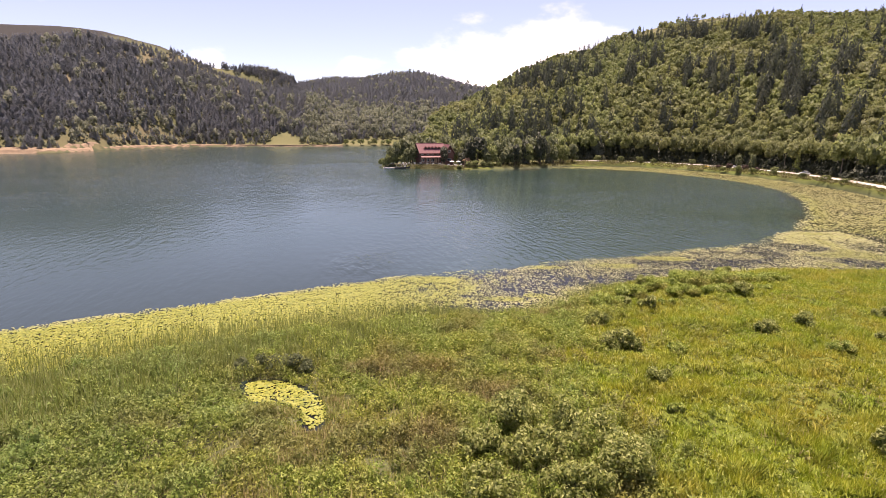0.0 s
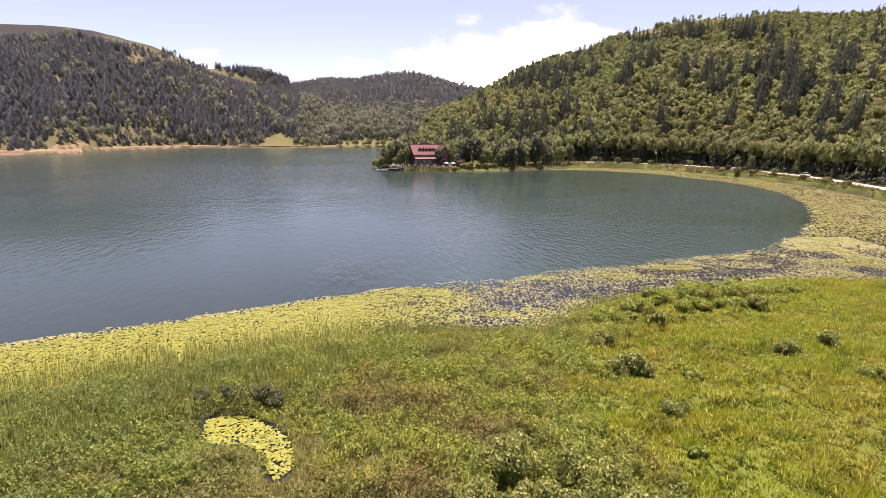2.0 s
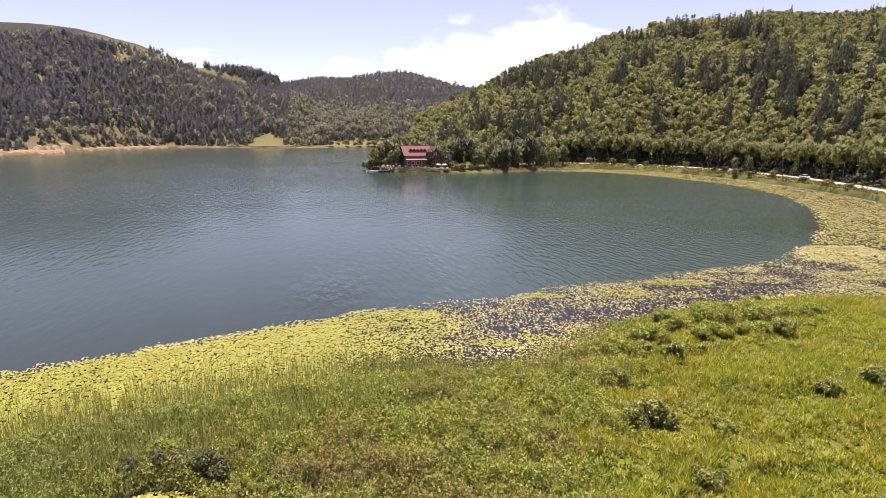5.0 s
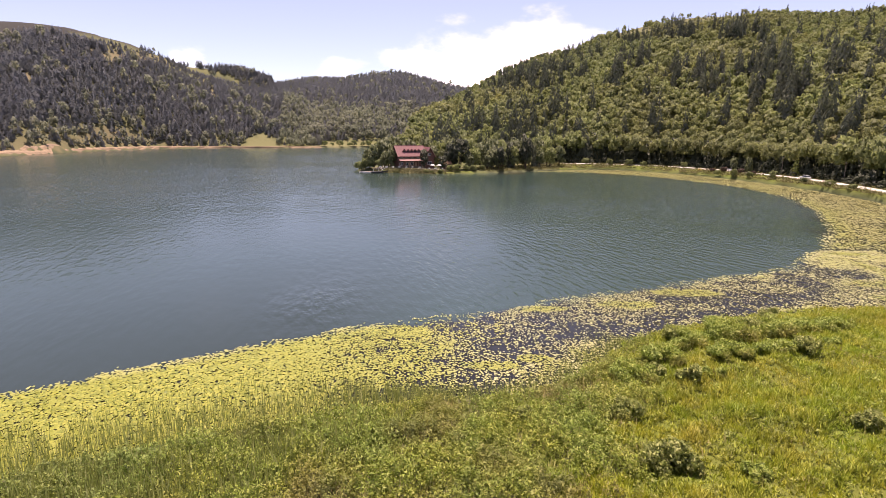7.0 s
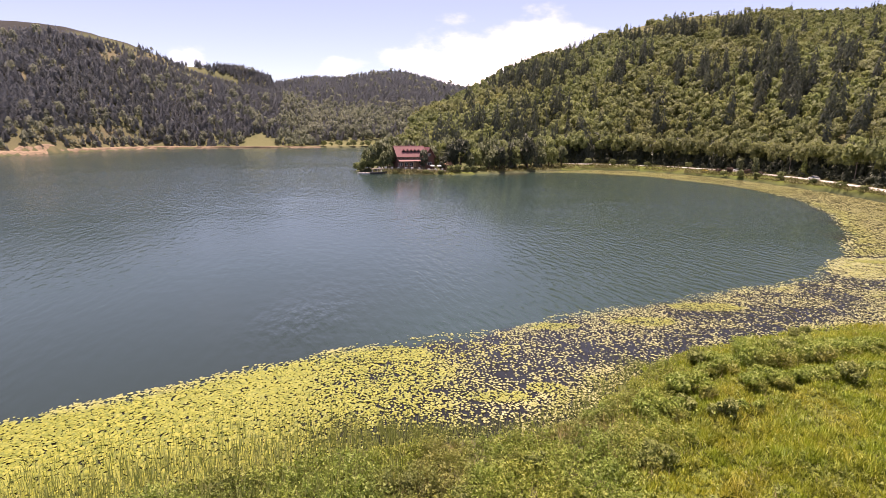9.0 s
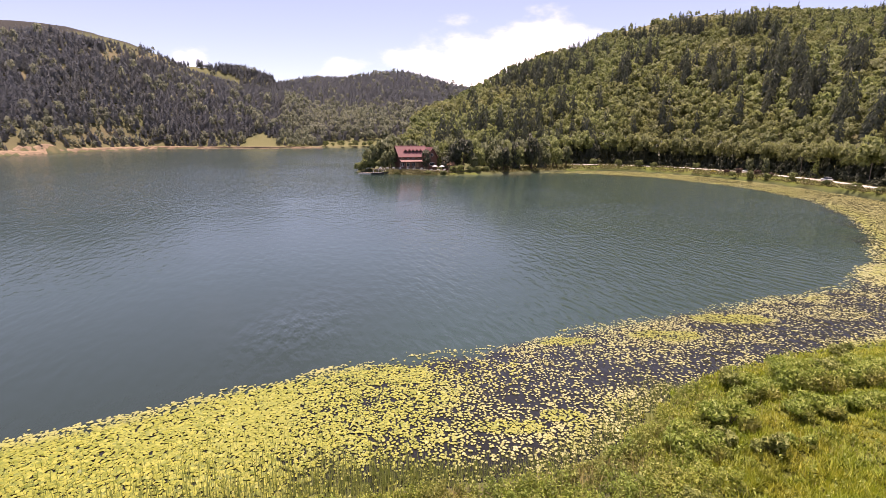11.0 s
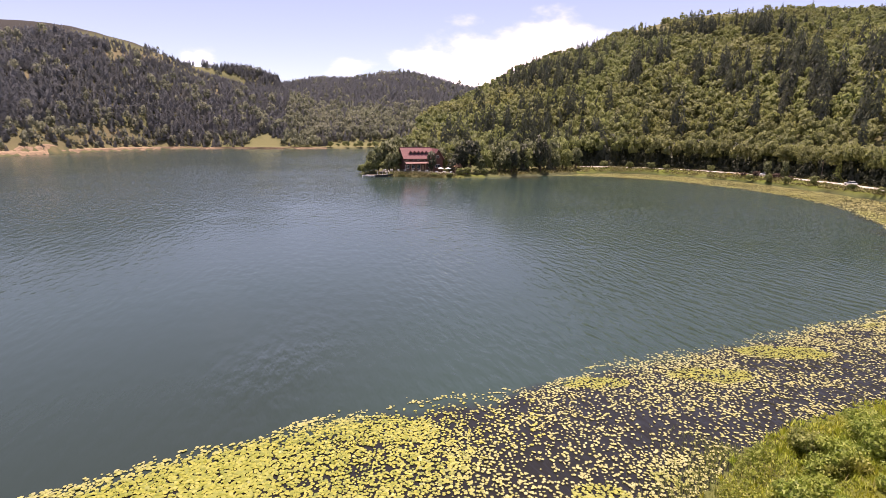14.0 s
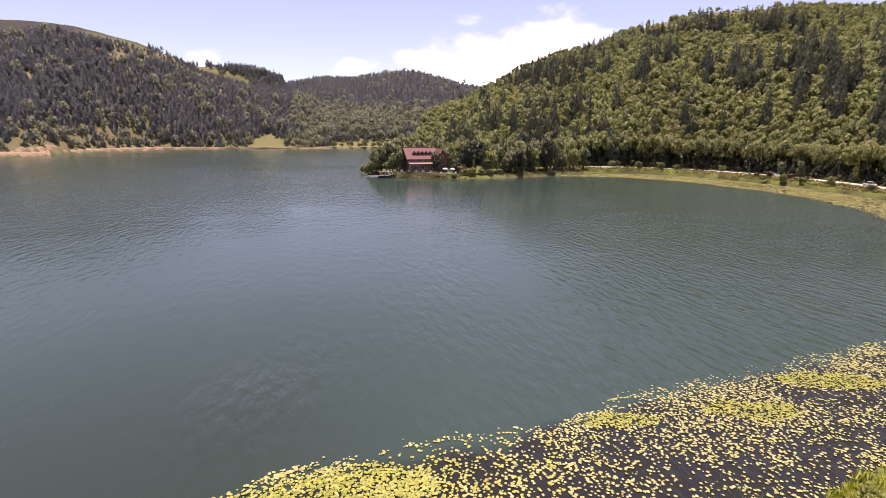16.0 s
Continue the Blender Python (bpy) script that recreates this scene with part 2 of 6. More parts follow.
M_PAD = foliage("lily_pads", [(0.0, (0.146, 0.185, 0.0246)), (0.5, (0.28, 0.293, 0.0314)), (1.0, (0.414, 0.398, 0.0672))], (0.28, 0.291, 0.0392), 0.09, rough=0.42, through_light=0.1, spec=0.5, faded=((0.47, 0.445, 0.225), (0.315, 0.285, 0.105)))


# ---- helpers for meshes ----
def flat_mesh(name, verts, faces, material, smooth=False):
    """A mesh from arrays: verts (n, 3), faces (m, k)."""
    verts, faces = np.asarray(verts, np.float32), np.asarray(faces, np.int32)
    me = bpy.data.meshes.new(name)
    k = faces.shape[1]
    me.vertices.add(len(verts))
    me.vertices.foreach_set("co", verts.ravel())
    me.loops.add(faces.size)
    me.loops.foreach_set("vertex_index", faces.ravel())
    me.polygons.add(len(faces))
    me.polygons.foreach_set("loop_start", np.arange(0, faces.size, k, dtype=np.int32))
    me.polygons.foreach_set("loop_total", np.full(len(faces), k, np.int32))
    me.polygons.foreach_set("use_smooth", np.full(len(faces), smooth, bool))
    me.update(calc_edges=True)
    if material:
        me.materials.append(material)
    return me


def leafy(name, verts, normals, material):
    """A mesh of loose triangles, three verts each, that takes the light like the rounded mass they belong to."""
    tris, soft = np.asarray(verts, np.float32).reshape(-1, 3, 3).copy(), np.asarray(normals, np.float32).reshape(-1, 3, 3)
    own = np.cross(tris[:, 1] - tris[:, 0], tris[:, 2] - tris[:, 0])
    turn = (own * soft.mean(1)).sum(1) < 0
    tris[turn] = tris[turn][:, ::-1]
    soft = soft.copy()
    soft[turn] = soft[turn][:, ::-1]
    soft /= np.linalg.norm(soft, axis=-1, keepdims=True) + 1e-6
    me = flat_mesh(name, tris.reshape(-1, 3), np.arange(tris.size // 3).reshape(-1, 3), material, True)
    me.attributes.new("custom_normal", "FLOAT_VECTOR", "POINT").data.foreach_set("vector", soft.ravel())
    me.update()
    return me


def tri_normals(per_tri):
    """One normal for each triangle, given to its three corners."""
    return np.repeat(np.asarray(per_tri).reshape(-1, 1, 3), 3, 1).reshape(-1, 3)


def part(name, bm, material, parent, label=""):
    """Links a bmesh as one mesh object under a thing or a part."""
    me = bpy.data.meshes.new(name)
    bm.to_mesh(me)
    bm.free()
    me.materials.append(material)
    ob = new(name, me)
    ob.parent = parent
    return tagged(ob, label)


def thing(name, label, category, at=(0, 0, 0), turn=0.0, group=""):
    ob = new(name)
    ob.empty_display_size = 0.3
    ob.matrix_world = pose(*at, 0, 0, turn)
    return tagged(ob, label, category, group)


def box(bm, x0, x1, y0, y1, z0, z1, bevel=0.0):
    """Adds a box, with its edges rounded."""
    got = bmesh.ops.create_cube(bm, size=1.0)["verts"]
    for v in got:
        v.co = Vector(((x0 + x1) / 2 + v.co.x * (x1 - x0), (y0 + y1) / 2 + v.co.y * (y1 - y0), (z0 + z1) / 2 + v.co.z * (z1 - z0)))
    if bevel:
        edges = list({e for v in got for e in v.link_edges})
        bmesh.ops.bevel(bm, geom=edges, offset=bevel, segments=1, affect="EDGES")
    return bm


def boxed(*dims, bevel=0.0):
    return box(bmesh.new(), *dims, bevel=bevel)


rng = np.random.default_rng(7)


def lattice(ix, iy, seed):
    h = (ix.astype(np.int64) * 374761393 + iy.astype(np.int64) * 668265263 + seed * 1442695041) & 0x7FFFFFFF
    h = ((h ^ (h >> 13)) * 1274126177) & 0x7FFFFFFF
    return ((h ^ (h >> 16)) & 0xFFFF) / 65535.0


def drift(x, y, size, seed=0):
    """Smooth noise from 0 to 1 over the plan, with patches of about that size in metres."""
    total, weight = 0.0, 0.0
    for o in range(3):
        u, v = np.asarray(x) / size * 2**o, np.asarray(y) / size * 2**o
        iu, iv = np.floor(u), np.floor(v)
        fu, fv = u - iu, v - iv
        fu, fv = fu * fu * (3 - 2 * fu), fv * fv * (3 - 2 * fv)
        s = seed + 17 * o
        a = lattice(iu, iv, s) * (1 - fu) + lattice(iu + 1, iv, s) * fu
        b = lattice(iu, iv + 1, s) * (1 - fu) + lattice(iu + 1, iv + 1, s) * fu
        total, weight = total + (a * (1 - fv) + b * fv) / 2**o, weight + 1 / 2**o
    return total / weight


# ---- the plan of the lake ----
SHORE = [(-420, 120), (-400, 250), (-330, 330), (-267, 373), (-268, 420), (-262, 470), (-245, 530), (-200, 560), (-150, 575),
         (-110, 600), (-72, 622), (-45, 640), (-30, 560), (-15, 430), (-12, 340), (-24, 292), (-31, 274), (-19, 265), (-2, 258), (11, 255),
         (30, 263), (57, 279), (85, 292), (105, 286), (118, 270), (128, 248), (133, 225), (134, 195), (130, 165), (122, 140),
         (112, 115), (100, 95), (80, 79), (61, 71), (45, 70.5), (38, 69), (31.5, 67.2), (26, 65), (20.3, 61.8), (16.5, 58.2), (13, 54.3), (8.8, 51.6), (-1.3, 50.2),
         (-10, 47), (-19.2, 43.4), (-26.5, 38.7), (-33.2, 35.0), (-60, 22), (-100, -8), (-160, -40), (-300, -20)]
PAD_EDGE = [(-110, 0), (-70, 27), (-40, 45.6), (-32.3, 50.3), (-25.8, 54.2), (-17.9, 58), (-12.4, 62), (-5.5, 65.5), (5, 69.4), (11, 72.3), (19, 75.6),
            (27, 78.9), (37.6, 83.5), (52.3, 89.1), (66.9, 103.4), (82.7, 122.5), (99, 150), (107.2, 170), (112, 200), (108, 224), (97, 253), (75, 271), (40, 271.5), (30, 262)]
POOL = [(-14.2, 34.9), (-14.4, 35.9), (-12.8, 36.3), (-11.2, 36.1), (-9.1, 34.9), (-8.0, 33.3), (-7.2, 31.1), (-7.3, 29.7), (-8.2, 29.3), (-8.7, 30.5), (-9.2, 32.0), (-10.5, 32.8), (-12.2, 32.8), (-13.6, 33.7)]
ROAD = [(72, 307), (98, 304), (122, 289), (136, 266), (143, 238), (144.5, 212), (141, 186), (134, 152), (126, 110), (122, 60), (126, 0), (140, -80)]


def reach(x, y, line, closed=False):
    """Distance from the points (x, y) to a line of corners."""
    best = np.full(np.shape(x), 1e9)
    pts = line + line[:1] if closed else line
    for (ax, ay), (bx, by) in zip(pts, pts[1:]):
        dx, dy = bx - ax, by - ay
        k = np.clip(((x - ax) * dx + (y - ay) * dy) / (dx * dx + dy * dy), 0, 1)
        best = np.minimum(best, np.hypot(x - ax - k * dx, y - ay - k * dy))
    return best


def inside(x, y, poly):
    hit = np.zeros(np.shape(x), bool)
    for (ax, ay), (bx, by) in zip(poly, poly[1:] + poly[:1]):
        if ay != by:
            hit ^= ((ay > y) != (by > y)) & (x < (bx - ax) * (y - ay) / (by - ay) + ax)
    return hit


# hills, seen from the meadow: bearing, foot, crest, and how high the crest's treetops stand above the eye (degrees)
HILLS = {
    "right": ([-5, -3.8, -1.5, 0.8, 3.7, 4.8, 7.6, 10.9, 14.1, 17.7, 21.1, 24.4, 28, 31.7, 34.1, 36, 40, 50, 70, 95, 130],
              [286, 286, 287, 288, 292, 295, 302, 312, 320, 322, 322, 318, 306, 290, 276, 264, 240, 195, 170, 180, 400],
              [300, 320, 380, 430, 495, 510, 540, 560, 575, 580, 582, 584, 586, 590, 592, 594, 600, 600, 560, 560, 700],
              [-1.4, 0, 1.75, 2.9, 4.0, 4.6, 6.2, 7.5, 8.05, 9.5, 10.25, 10.65, 10.6, 10.4, 9.95, 9.9, 10.1, 9.5, 8, 6, 4], 8.0),
    "left": ([-130, -90, -60, -45, -37.8, -34.5, -32.2, -29.3, -26.3, -24, -22.1, -18.7, -13.9, -11, -9],
             [500, 480, 480, 475, 468, 478, 505, 545, 580, 592, 600, 604, 604, 640, 680],
             [700, 760, 790, 800, 800, 800, 795, 780, 790, 800, 810, 800, 780, 740, 700],
             [4, 5, 6.8, 7.6, 8.2, 8.45, 8.55, 8.2, 7.45, 6.55, 5.5, 4.55, 3.7, 2.5, 0.5], 8.0),
    "stripe": ([-26, -24, -22.1, -20.1, -18.1, -16, -15, -12],
               [800, 800, 800, 800, 800, 800, 800, 800],
               [930, 930, 930, 935, 940, 945, 950, 950],
               [4, 5.6, 5.85, 5.7, 5.75, 5.2, 4.8, 3.0], 6.0),
    "middle": ([-22, -18, -13.9, -11.7, -8.3, -5.5, -2.4, -0.3, 2.5, 4.3, 8, 14],
               [660, 650, 640, 640, 640, 650, 660, 660, 660, 660, 660, 660],
               [1100, 1100, 1100, 1100, 1110, 1120, 1120, 1110, 1100, 1090, 1090, 1100],
               [3.5, 4.2, 4.65, 5.1, 5.15, 5.65, 5.85, 5.35, 4.7, 4.4, 4.0, 3.5], 9.0),
}


def hill_height(x, y, which):
    az, r = np.degrees(np.arctan2(x, y)), np.hypot(x, y)
    bearing, foot, crest, rise, trees = HILLS[which]
    f, c = np.interp(az, bearing, foot), np.interp(az, bearing, crest)
    e = np.interp(az, bearing, rise)
    top = np.maximum(18.5 + c * np.tan(np.radians(e)) - trees, 0)
    s = np.clip((r - f) / (c - f), 0, 1)
    body = top * (s**0.85) + 4.0 * (drift(x, y, 90, 3) - 0.5) * np.sin(np.pi * s)
    body = body - np.clip(r - c, 0, 400) * 0.12
    edge = np.clip((az - bearing[0]) / 1.5, 0, 1) * np.clip((bearing[-1] - az) / 3, 0, 1)
    return np.where(r > f, body * edge, 0.0)


def mounds(x, y):
    """Tussocky relief of the marsh, in metres."""
    return 0.85 * (drift(x, y, 2.8, 6) - 0.5)


def ground_z(x, y):
    x, y = np.asarray(x, float), np.asarray(y, float)
    d = reach(x, y, SHORE, True)
    wet = inside(x, y, SHORE)
    land = 0.12 + 0.5 * (1 - np.exp(-d / 8.0)) + 0.25 * (drift(x, y, 9, 5) - 0.5) * np.clip(d / 4, 0, 1)
    r = np.hypot(x, y)
    land = land + mounds(x, y) * np.clip(d / 4, 0, 1) * np.clip((115 - r) / 20, 0, 1)
    land = land + np.clip(r - 150, 0, 200) * 0.006
    far = np.clip((r - 640) / 300, 0, 1) * 35 * (0.6 + 0.8 * drift(x, y, 300, 9))
    hills = np.maximum.reduce([hill_height(x, y, k) for k in HILLS])
    az = np.degrees(np.arctan2(x, y))
    bank = np.clip(d / 12, 0, 1) * 2.5 * np.clip((-20 - az) / 6, 0, 1) * np.clip((az + 70) / 10, 0, 1) * (r > 300)
    land = np.maximum(np.maximum(land + bank, hills + land), far)
    rd = reach(x, y, ROAD)
    k = np.clip((14 - rd) / 8, 0, 1)
    land = land * (1 - k) + 2.2 * k
    pd = reach(x, y, POOL, True)
    land = np.where(r < 60, 0.04 + (land - 0.04) * np.clip(pd / 3.5, 0, 1), land)
    return np.where(wet | inside(x, y, POOL), -np.clip(d * 0.25, 0.25, 3.0), land)


def meadow_share(x, y):
    """1 on the short-grass meadow, 0 among the tall marsh herbs."""
    edge = (x - 9.0) / 6.0 - 1.6 * np.clip((11 - reach(x, y, SHORE, True)) / 7, 0, 1) + (drift(x, y, 7, 71) - 0.5) * 3.0 - np.clip((28 - y) / 10, 0, 1) * 0.7
    return np.clip(edge + 0.5, 0, 1)


# patches on the hillsides: bearing and height above the meadow's eye level, their half widths (degrees), and how full they are
CONIFER_PATCHES = [(20.2, 9.3, 2.3, 0.6, 0.85), (24.0, 9.6, 2.1, 0.9, 0.9), (28.4, 9.5, 1.9, 0.9, 0.85), (32.0, 6.2, 1.8, 1.0, 0.8), (31.1, 3.8, 0.7, 1.4, 0.9), (33.2, 3.7, 0.6, 1.3, 0.9), (34.3, 4.3, 0.6, 1.1, 0.8), (27.1, 5.3, 1.4, 1.4, 0.65), (24.1, 5.7, 0.5, 1.0, 0.9), (18.9, 5.5, 0.7, 1.0, 0.8), (20.5, 7.0, 1.6, 0.6, 0.6),
                   (9.9, 6.0, 4.8, 1.9, 0.42), (15.3, 8.0, 2.8, 0.9, 0.5), (8.6, -1.2, 7.6, 2.3, 0.3), (12.5, 2.2, 2.5, 1.2, 0.25), (37.3, 0.4, 1.8, 3.0, 0.35), (36.6, 6.0, 1.5, 0.8, 0.5)]
STRIPES = [(-20.1, 5.2, 0.55, 0.13, 1.0), (-19.2, 4.95, 0.6, 0.16, 1.0), (-18.4, 4.75, 0.5, 0.14, 1.0), (-17.5, 5.0, 0.5, 0.12, 1.0), (-16.6, 4.75, 0.7, 0.12, 1.0), (-22.4, 5.6, 0.6, 0.1, 0.9), (-21.4, 5.42, 0.5, 0.1, 0.9)]
BIRCHES = [(-24.4, 2.8, 2.6, 1.5, 0.5), (-21.0, 1.6, 2.2, 1.2, 0.5), (-28.0, 0.6, 3.5, 1.0, 0.45), (-33.5, 0.3, 3.0, 1.2, 0.3), (-17.8, 1.8, 2.5, 1.4, 0.5), (-28.3, 6.1, 2.6, 0.9, 0.35)]
CLEARINGS = [(-28.6, 6.1, 1.3, 0.5, 0.8), (-26.4, 6.0, 1.0, 0.35, 0.7), (-30.3, 6.4, 0.5, 0.3, 0.8), (-35.0, 4.1, 0.45, 0.4, 0.95), (-32.5, 4.7, 0.5, 0.35, 0.9), (-36.2, 4.0, 0.25, 0.3, 0.9), (-23.9, 3.0, 0.3, 0.5, 0.7), (-21.8, 2.3, 0.35, 0.4, 0.6), (-30.0, -0.55, 2.8, 0.75, 0.6), (-25.9, 6.2, 1.8, 0.4, 0.4), (-23.5, 3.9, 0.9, 0.3, 0.6), (-20.9, 3.6, 0.5, 0.6, 0.5), (-34.6, -1.3, 2.5, 0.4, 0.5)]


def patchy(x, y, z, patches):
    """How far a place lies within any of the patches, 0 to 1."""
    dx, dy = x - 1.6, y - 18.6
    az, el = np.degrees(np.arctan2(dx, dy)), np.degrees(np.arctan2(z - 18.5, np.hypot(dx, dy)))
    best = np.zeros(np.shape(x))
    ragged = 0.7 * (drift(x, y, 22, 131) - 0.5) + 0.5 * (drift(x, y, 8, 132) - 0.5)
    for a, e, wa, we, full in patches:
        q = ((az - a) / wa) ** 2 + ((el - e) / we) ** 2
        best = np.maximum(best, full * np.clip((1.25 + ragged * 1.6 - q) * 1.6, 0, 1))
    return best


def bare_top(x, y, z):
    """The treeless dark shoulder of the hill across the lake."""
    az, el = np.degrees(np.arctan2(x, y)), np.degrees(np.arctan2(z - 18.5, np.hypot(x, y)))
    line = np.interp(az, [-60, -38.5, -36, -34, -30.5, -28.6, -26, -24], [6.0, 6.6, 6.9, 7.15, 7.5, 7.35, 6.8, 9.0])
    return (el + 0.5 * (drift(x, y, 40, 133) - 0.5) > line) & (az < -24)


# ---- ground: one sheet from the meadow to the hills ----
def build_ground():
    radii = np.unique(np.concatenate([np.linspace(0, 20, 6), np.geomspace(20, 1250, 280), np.linspace(1270, 2600, 30)]))
    angles = np.radians(np.unique(np.concatenate([np.arange(-48, 50, 0.5), np.arange(50, 312, 3.0)])))
    n, k = len(radii), len(angles)
    rr, aa = np.meshgrid(radii, angles, indexing="ij")
    x, y = rr * np.sin(aa), rr * np.cos(aa) + 12.0
    z = ground_z(x, y)
    i, j = np.meshgrid(np.arange(n - 1), np.arange(k), indexing="ij")
    j2 = (j + 1) % k
    quads = np.stack([i * k + j, i * k + j2, (i + 1) * k + j2, (i + 1) * k + j], -1).reshape(-1, 4)
    me = flat_mesh("ground", np.stack([x, y, z], -1).reshape(-1, 3), quads[:, ::-1], M_GROUND, True)
    d, wet = reach(x, y, SHORE, True), inside(x, y, SHORE)
    az, r = np.degrees(np.arctan2(x, y)), np.hypot(x, y)
    hill = np.maximum(hill_height(x, y, "right"), np.maximum(hill_height(x, y, "left"), hill_height(x, y, "middle")))
    a_road, d_road = np.degrees(np.arctan2([p[0] for p in ROAD], [p[1] for p in ROAD])), np.hypot([p[0] for p in ROAD], [p[1] for p in ROAD])
    shady = (r > np.interp(az, a_road, d_road) + 4.5) & (az > 13) & (az < 60)
    point = (r > 262) & (az > -8) & (az < 13) & (r < 640)
    wooded = np.maximum(np.clip(hill / 3, 0, 1), 0.9 * (shady | point))
    wooded = np.maximum(wooded, 0.8 * (r > 440) * (az < -8) * (az > -70))
    wooded = np.maximum(wooded, (1 - meadow_share(x, y)) * (y > -20) * (y < 70) * (r < 90))
    soil = 0.22 * np.clip(1.5 - d / 16, 0, 1) * np.clip((-19 - az) / 4, 0, 1) * (r > 300) * ~wet
    soil = np.maximum(soil, 0.3 * np.clip(1.0 - d / 5, 0, 1) * (r > 400) * ~wet)
    heath = bare_top(x, y, z) * (r > 400) * 0.9
    clear = patchy(x, y, z, CLEARINGS) * (r > 400) * (az < -10) * ~wet
    grassy = patchy(x, y, z, [(19.6, 9.6, 2.2, 0.7, 0.9), (24.5, 10.3, 6.0, 0.35, 0.8)]) * (r > 350) * (az > 8)
    s_left = np.clip((r - np.interp(az, HILLS["left"][0], HILLS["left"][1])) / 190, 0, 1)
    glade = np.clip(4 - 4 * np.abs(az + 16.1) / 1.7, 0, 1) * (s_left < 0.15 * (1 - np.abs(az + 16.1) / 1.9)) * (r > 500) * ~wet
    stripe = patchy(x, y, z, STRIPES) * (r > 760) * (az < -14)
    soil = np.maximum(soil, 0.45 * clear)
    wooded = np.maximum(wooded, 1.0 * (hill_height(x, y, "stripe") > 10))
    for name, values in (("glade", np.maximum.reduce([glade, 0.9 * (az > -12) * (az < -3.5) * (r > 560) * (r < 655) * ~wet, 0.9 * stripe, 0.7 * grassy])), ("heath", heath), ("wooded", wooded), ("soil", soil), ("bed", wet * 1.0)):
        me.attributes.new(name, "FLOAT", "POINT").data.foreach_set("value", values.ravel().astype(np.float32))
    return tagged(new("ground", me), "grassy marsh ground rising into wooded hills round a lake", "ground", kind="structure")


ground = build_ground()

wx1 = np.unique(np.concatenate([np.linspace(-520, 260, 44), np.linspace(-60, 140, 90)]))
wy1 = np.unique(np.concatenate([np.linspace(-120, 760, 44), np.linspace(22, 112, 60)]))
wx, wy = np.meshgrid(wx1, wy1, indexing="ij")
wi, wj = np.meshgrid(np.arange(len(wx1) - 1), np.arange(len(wy1) - 1), indexing="ij")
wn_ = len(wy1)
wq = np.stack([wi * wn_ + wj, (wi + 1) * wn_ + wj, (wi + 1) * wn_ + wj + 1, wi * wn_ + wj + 1], -1).reshape(-1, 4)
water = tagged(new("water", flat_mesh("water", np.stack([wx, wy, 0 * wx], -1).reshape(-1, 3), wq, M_WATER, True)),
               "blue-green lake water with fine wind ripples", "water", kind="structure")
w_bed = (inside(wx, wy, PAD_EDGE + SHORE[20:49]) & (reach(wx, wy, PAD_EDGE) > 2.0)) | (reach(wx, wy, SHORE, True) < 3)
w_dim = np.where(w_bed | inside(wx, wy, POOL), 1.0, 0.4 * np.clip(1 - reach(wx, wy, PAD_EDGE) / 34, 0, 1) * np.clip((4 - wx) / 14, 0, 1))
w_az = np.degrees(np.arctan2(wx - 1.5, np.maximum(wy - 20, 1)))
w_wind = 0.22 + 0.78 * np.clip((wx + 8 + 0.03 * (wy - 80)) / 34, 0, 1) * np.clip((330 - wy) / 120, 0, 1)
w_wind = w_wind * (1 - 0.8 * np.exp(-(((w_az - 7.0) / 5.0) ** 2)) * np.clip((wy - 75) / 25, 0, 1)) + 0.8 * np.clip((wy - 75) / 110, 0, 1) * np.clip((-2 - wx) / 45, 0, 1)
w_wind = w_wind + 1.2 * np.exp(-(((wx + 10.5) / 4.0) ** 2) - ((wy - 74.0) / 8.0) ** 2)
water.data.attributes.new("windy", "FLOAT", "POINT").data.foreach_set("value", w_wind.ravel().astype(np.float32))
water.data.attributes.new("shallow", "FLOAT", "POINT").data.foreach_set("value", w_dim.ravel().astype(np.float32))


def build_road():
    pts = [Vector((*p, 0)) for p in ROAD]
    line = []
    for a, b, c, d in zip([pts[0]] + pts[:-2], pts[:-1], pts[1:], pts[2:] + [pts[-1]]):
        for s in range(8):
            t = s / 8
            line.append(0.5 * ((2 * b) + (c - a) * t + (2 * a - 5 * b + 4 * c - d) * t * t + (3 * b - a - 3 * c + d) * t**3))
    line.append(pts[-1])
    bm = bmesh.new()
    rows = []
    for i, p in enumerate(line):
        w = (line[min(i + 1, len(line) - 1)] - line[max(i - 1, 0)]).normalized()
        side = Vector((w.y, -w.x, 0))
        rows.append([bm.verts.new(p + side * o + Vector((0, 0, z))) for o, z in ((-2.7, 2.05), (-2.3, 2.36), (0, 2.42), (2.3, 2.36), (2.7, 2.05))])
    for a, b in zip(rows, rows[1:]):
        for k in range(4):
            bm.faces.new((a[k], a[k + 1], b[k + 1], b[k]))
    bmesh.ops.recalc_face_normals(bm, faces=bm.faces)
    me = bpy.data.meshes.new("road")
    bm.to_mesh(me)
    bm.free()
    me.materials.append(M_ROAD)
    return tagged(new("road", me), "pale dusty road along the lake below the wooded hill", "road", kind="structure")


road = build_road()
M_SOIL = plain("bare_orange_soil", (0.30, 0.21, 0.13), 0.95, var=0.3, scale=0.4, bump=0.5)


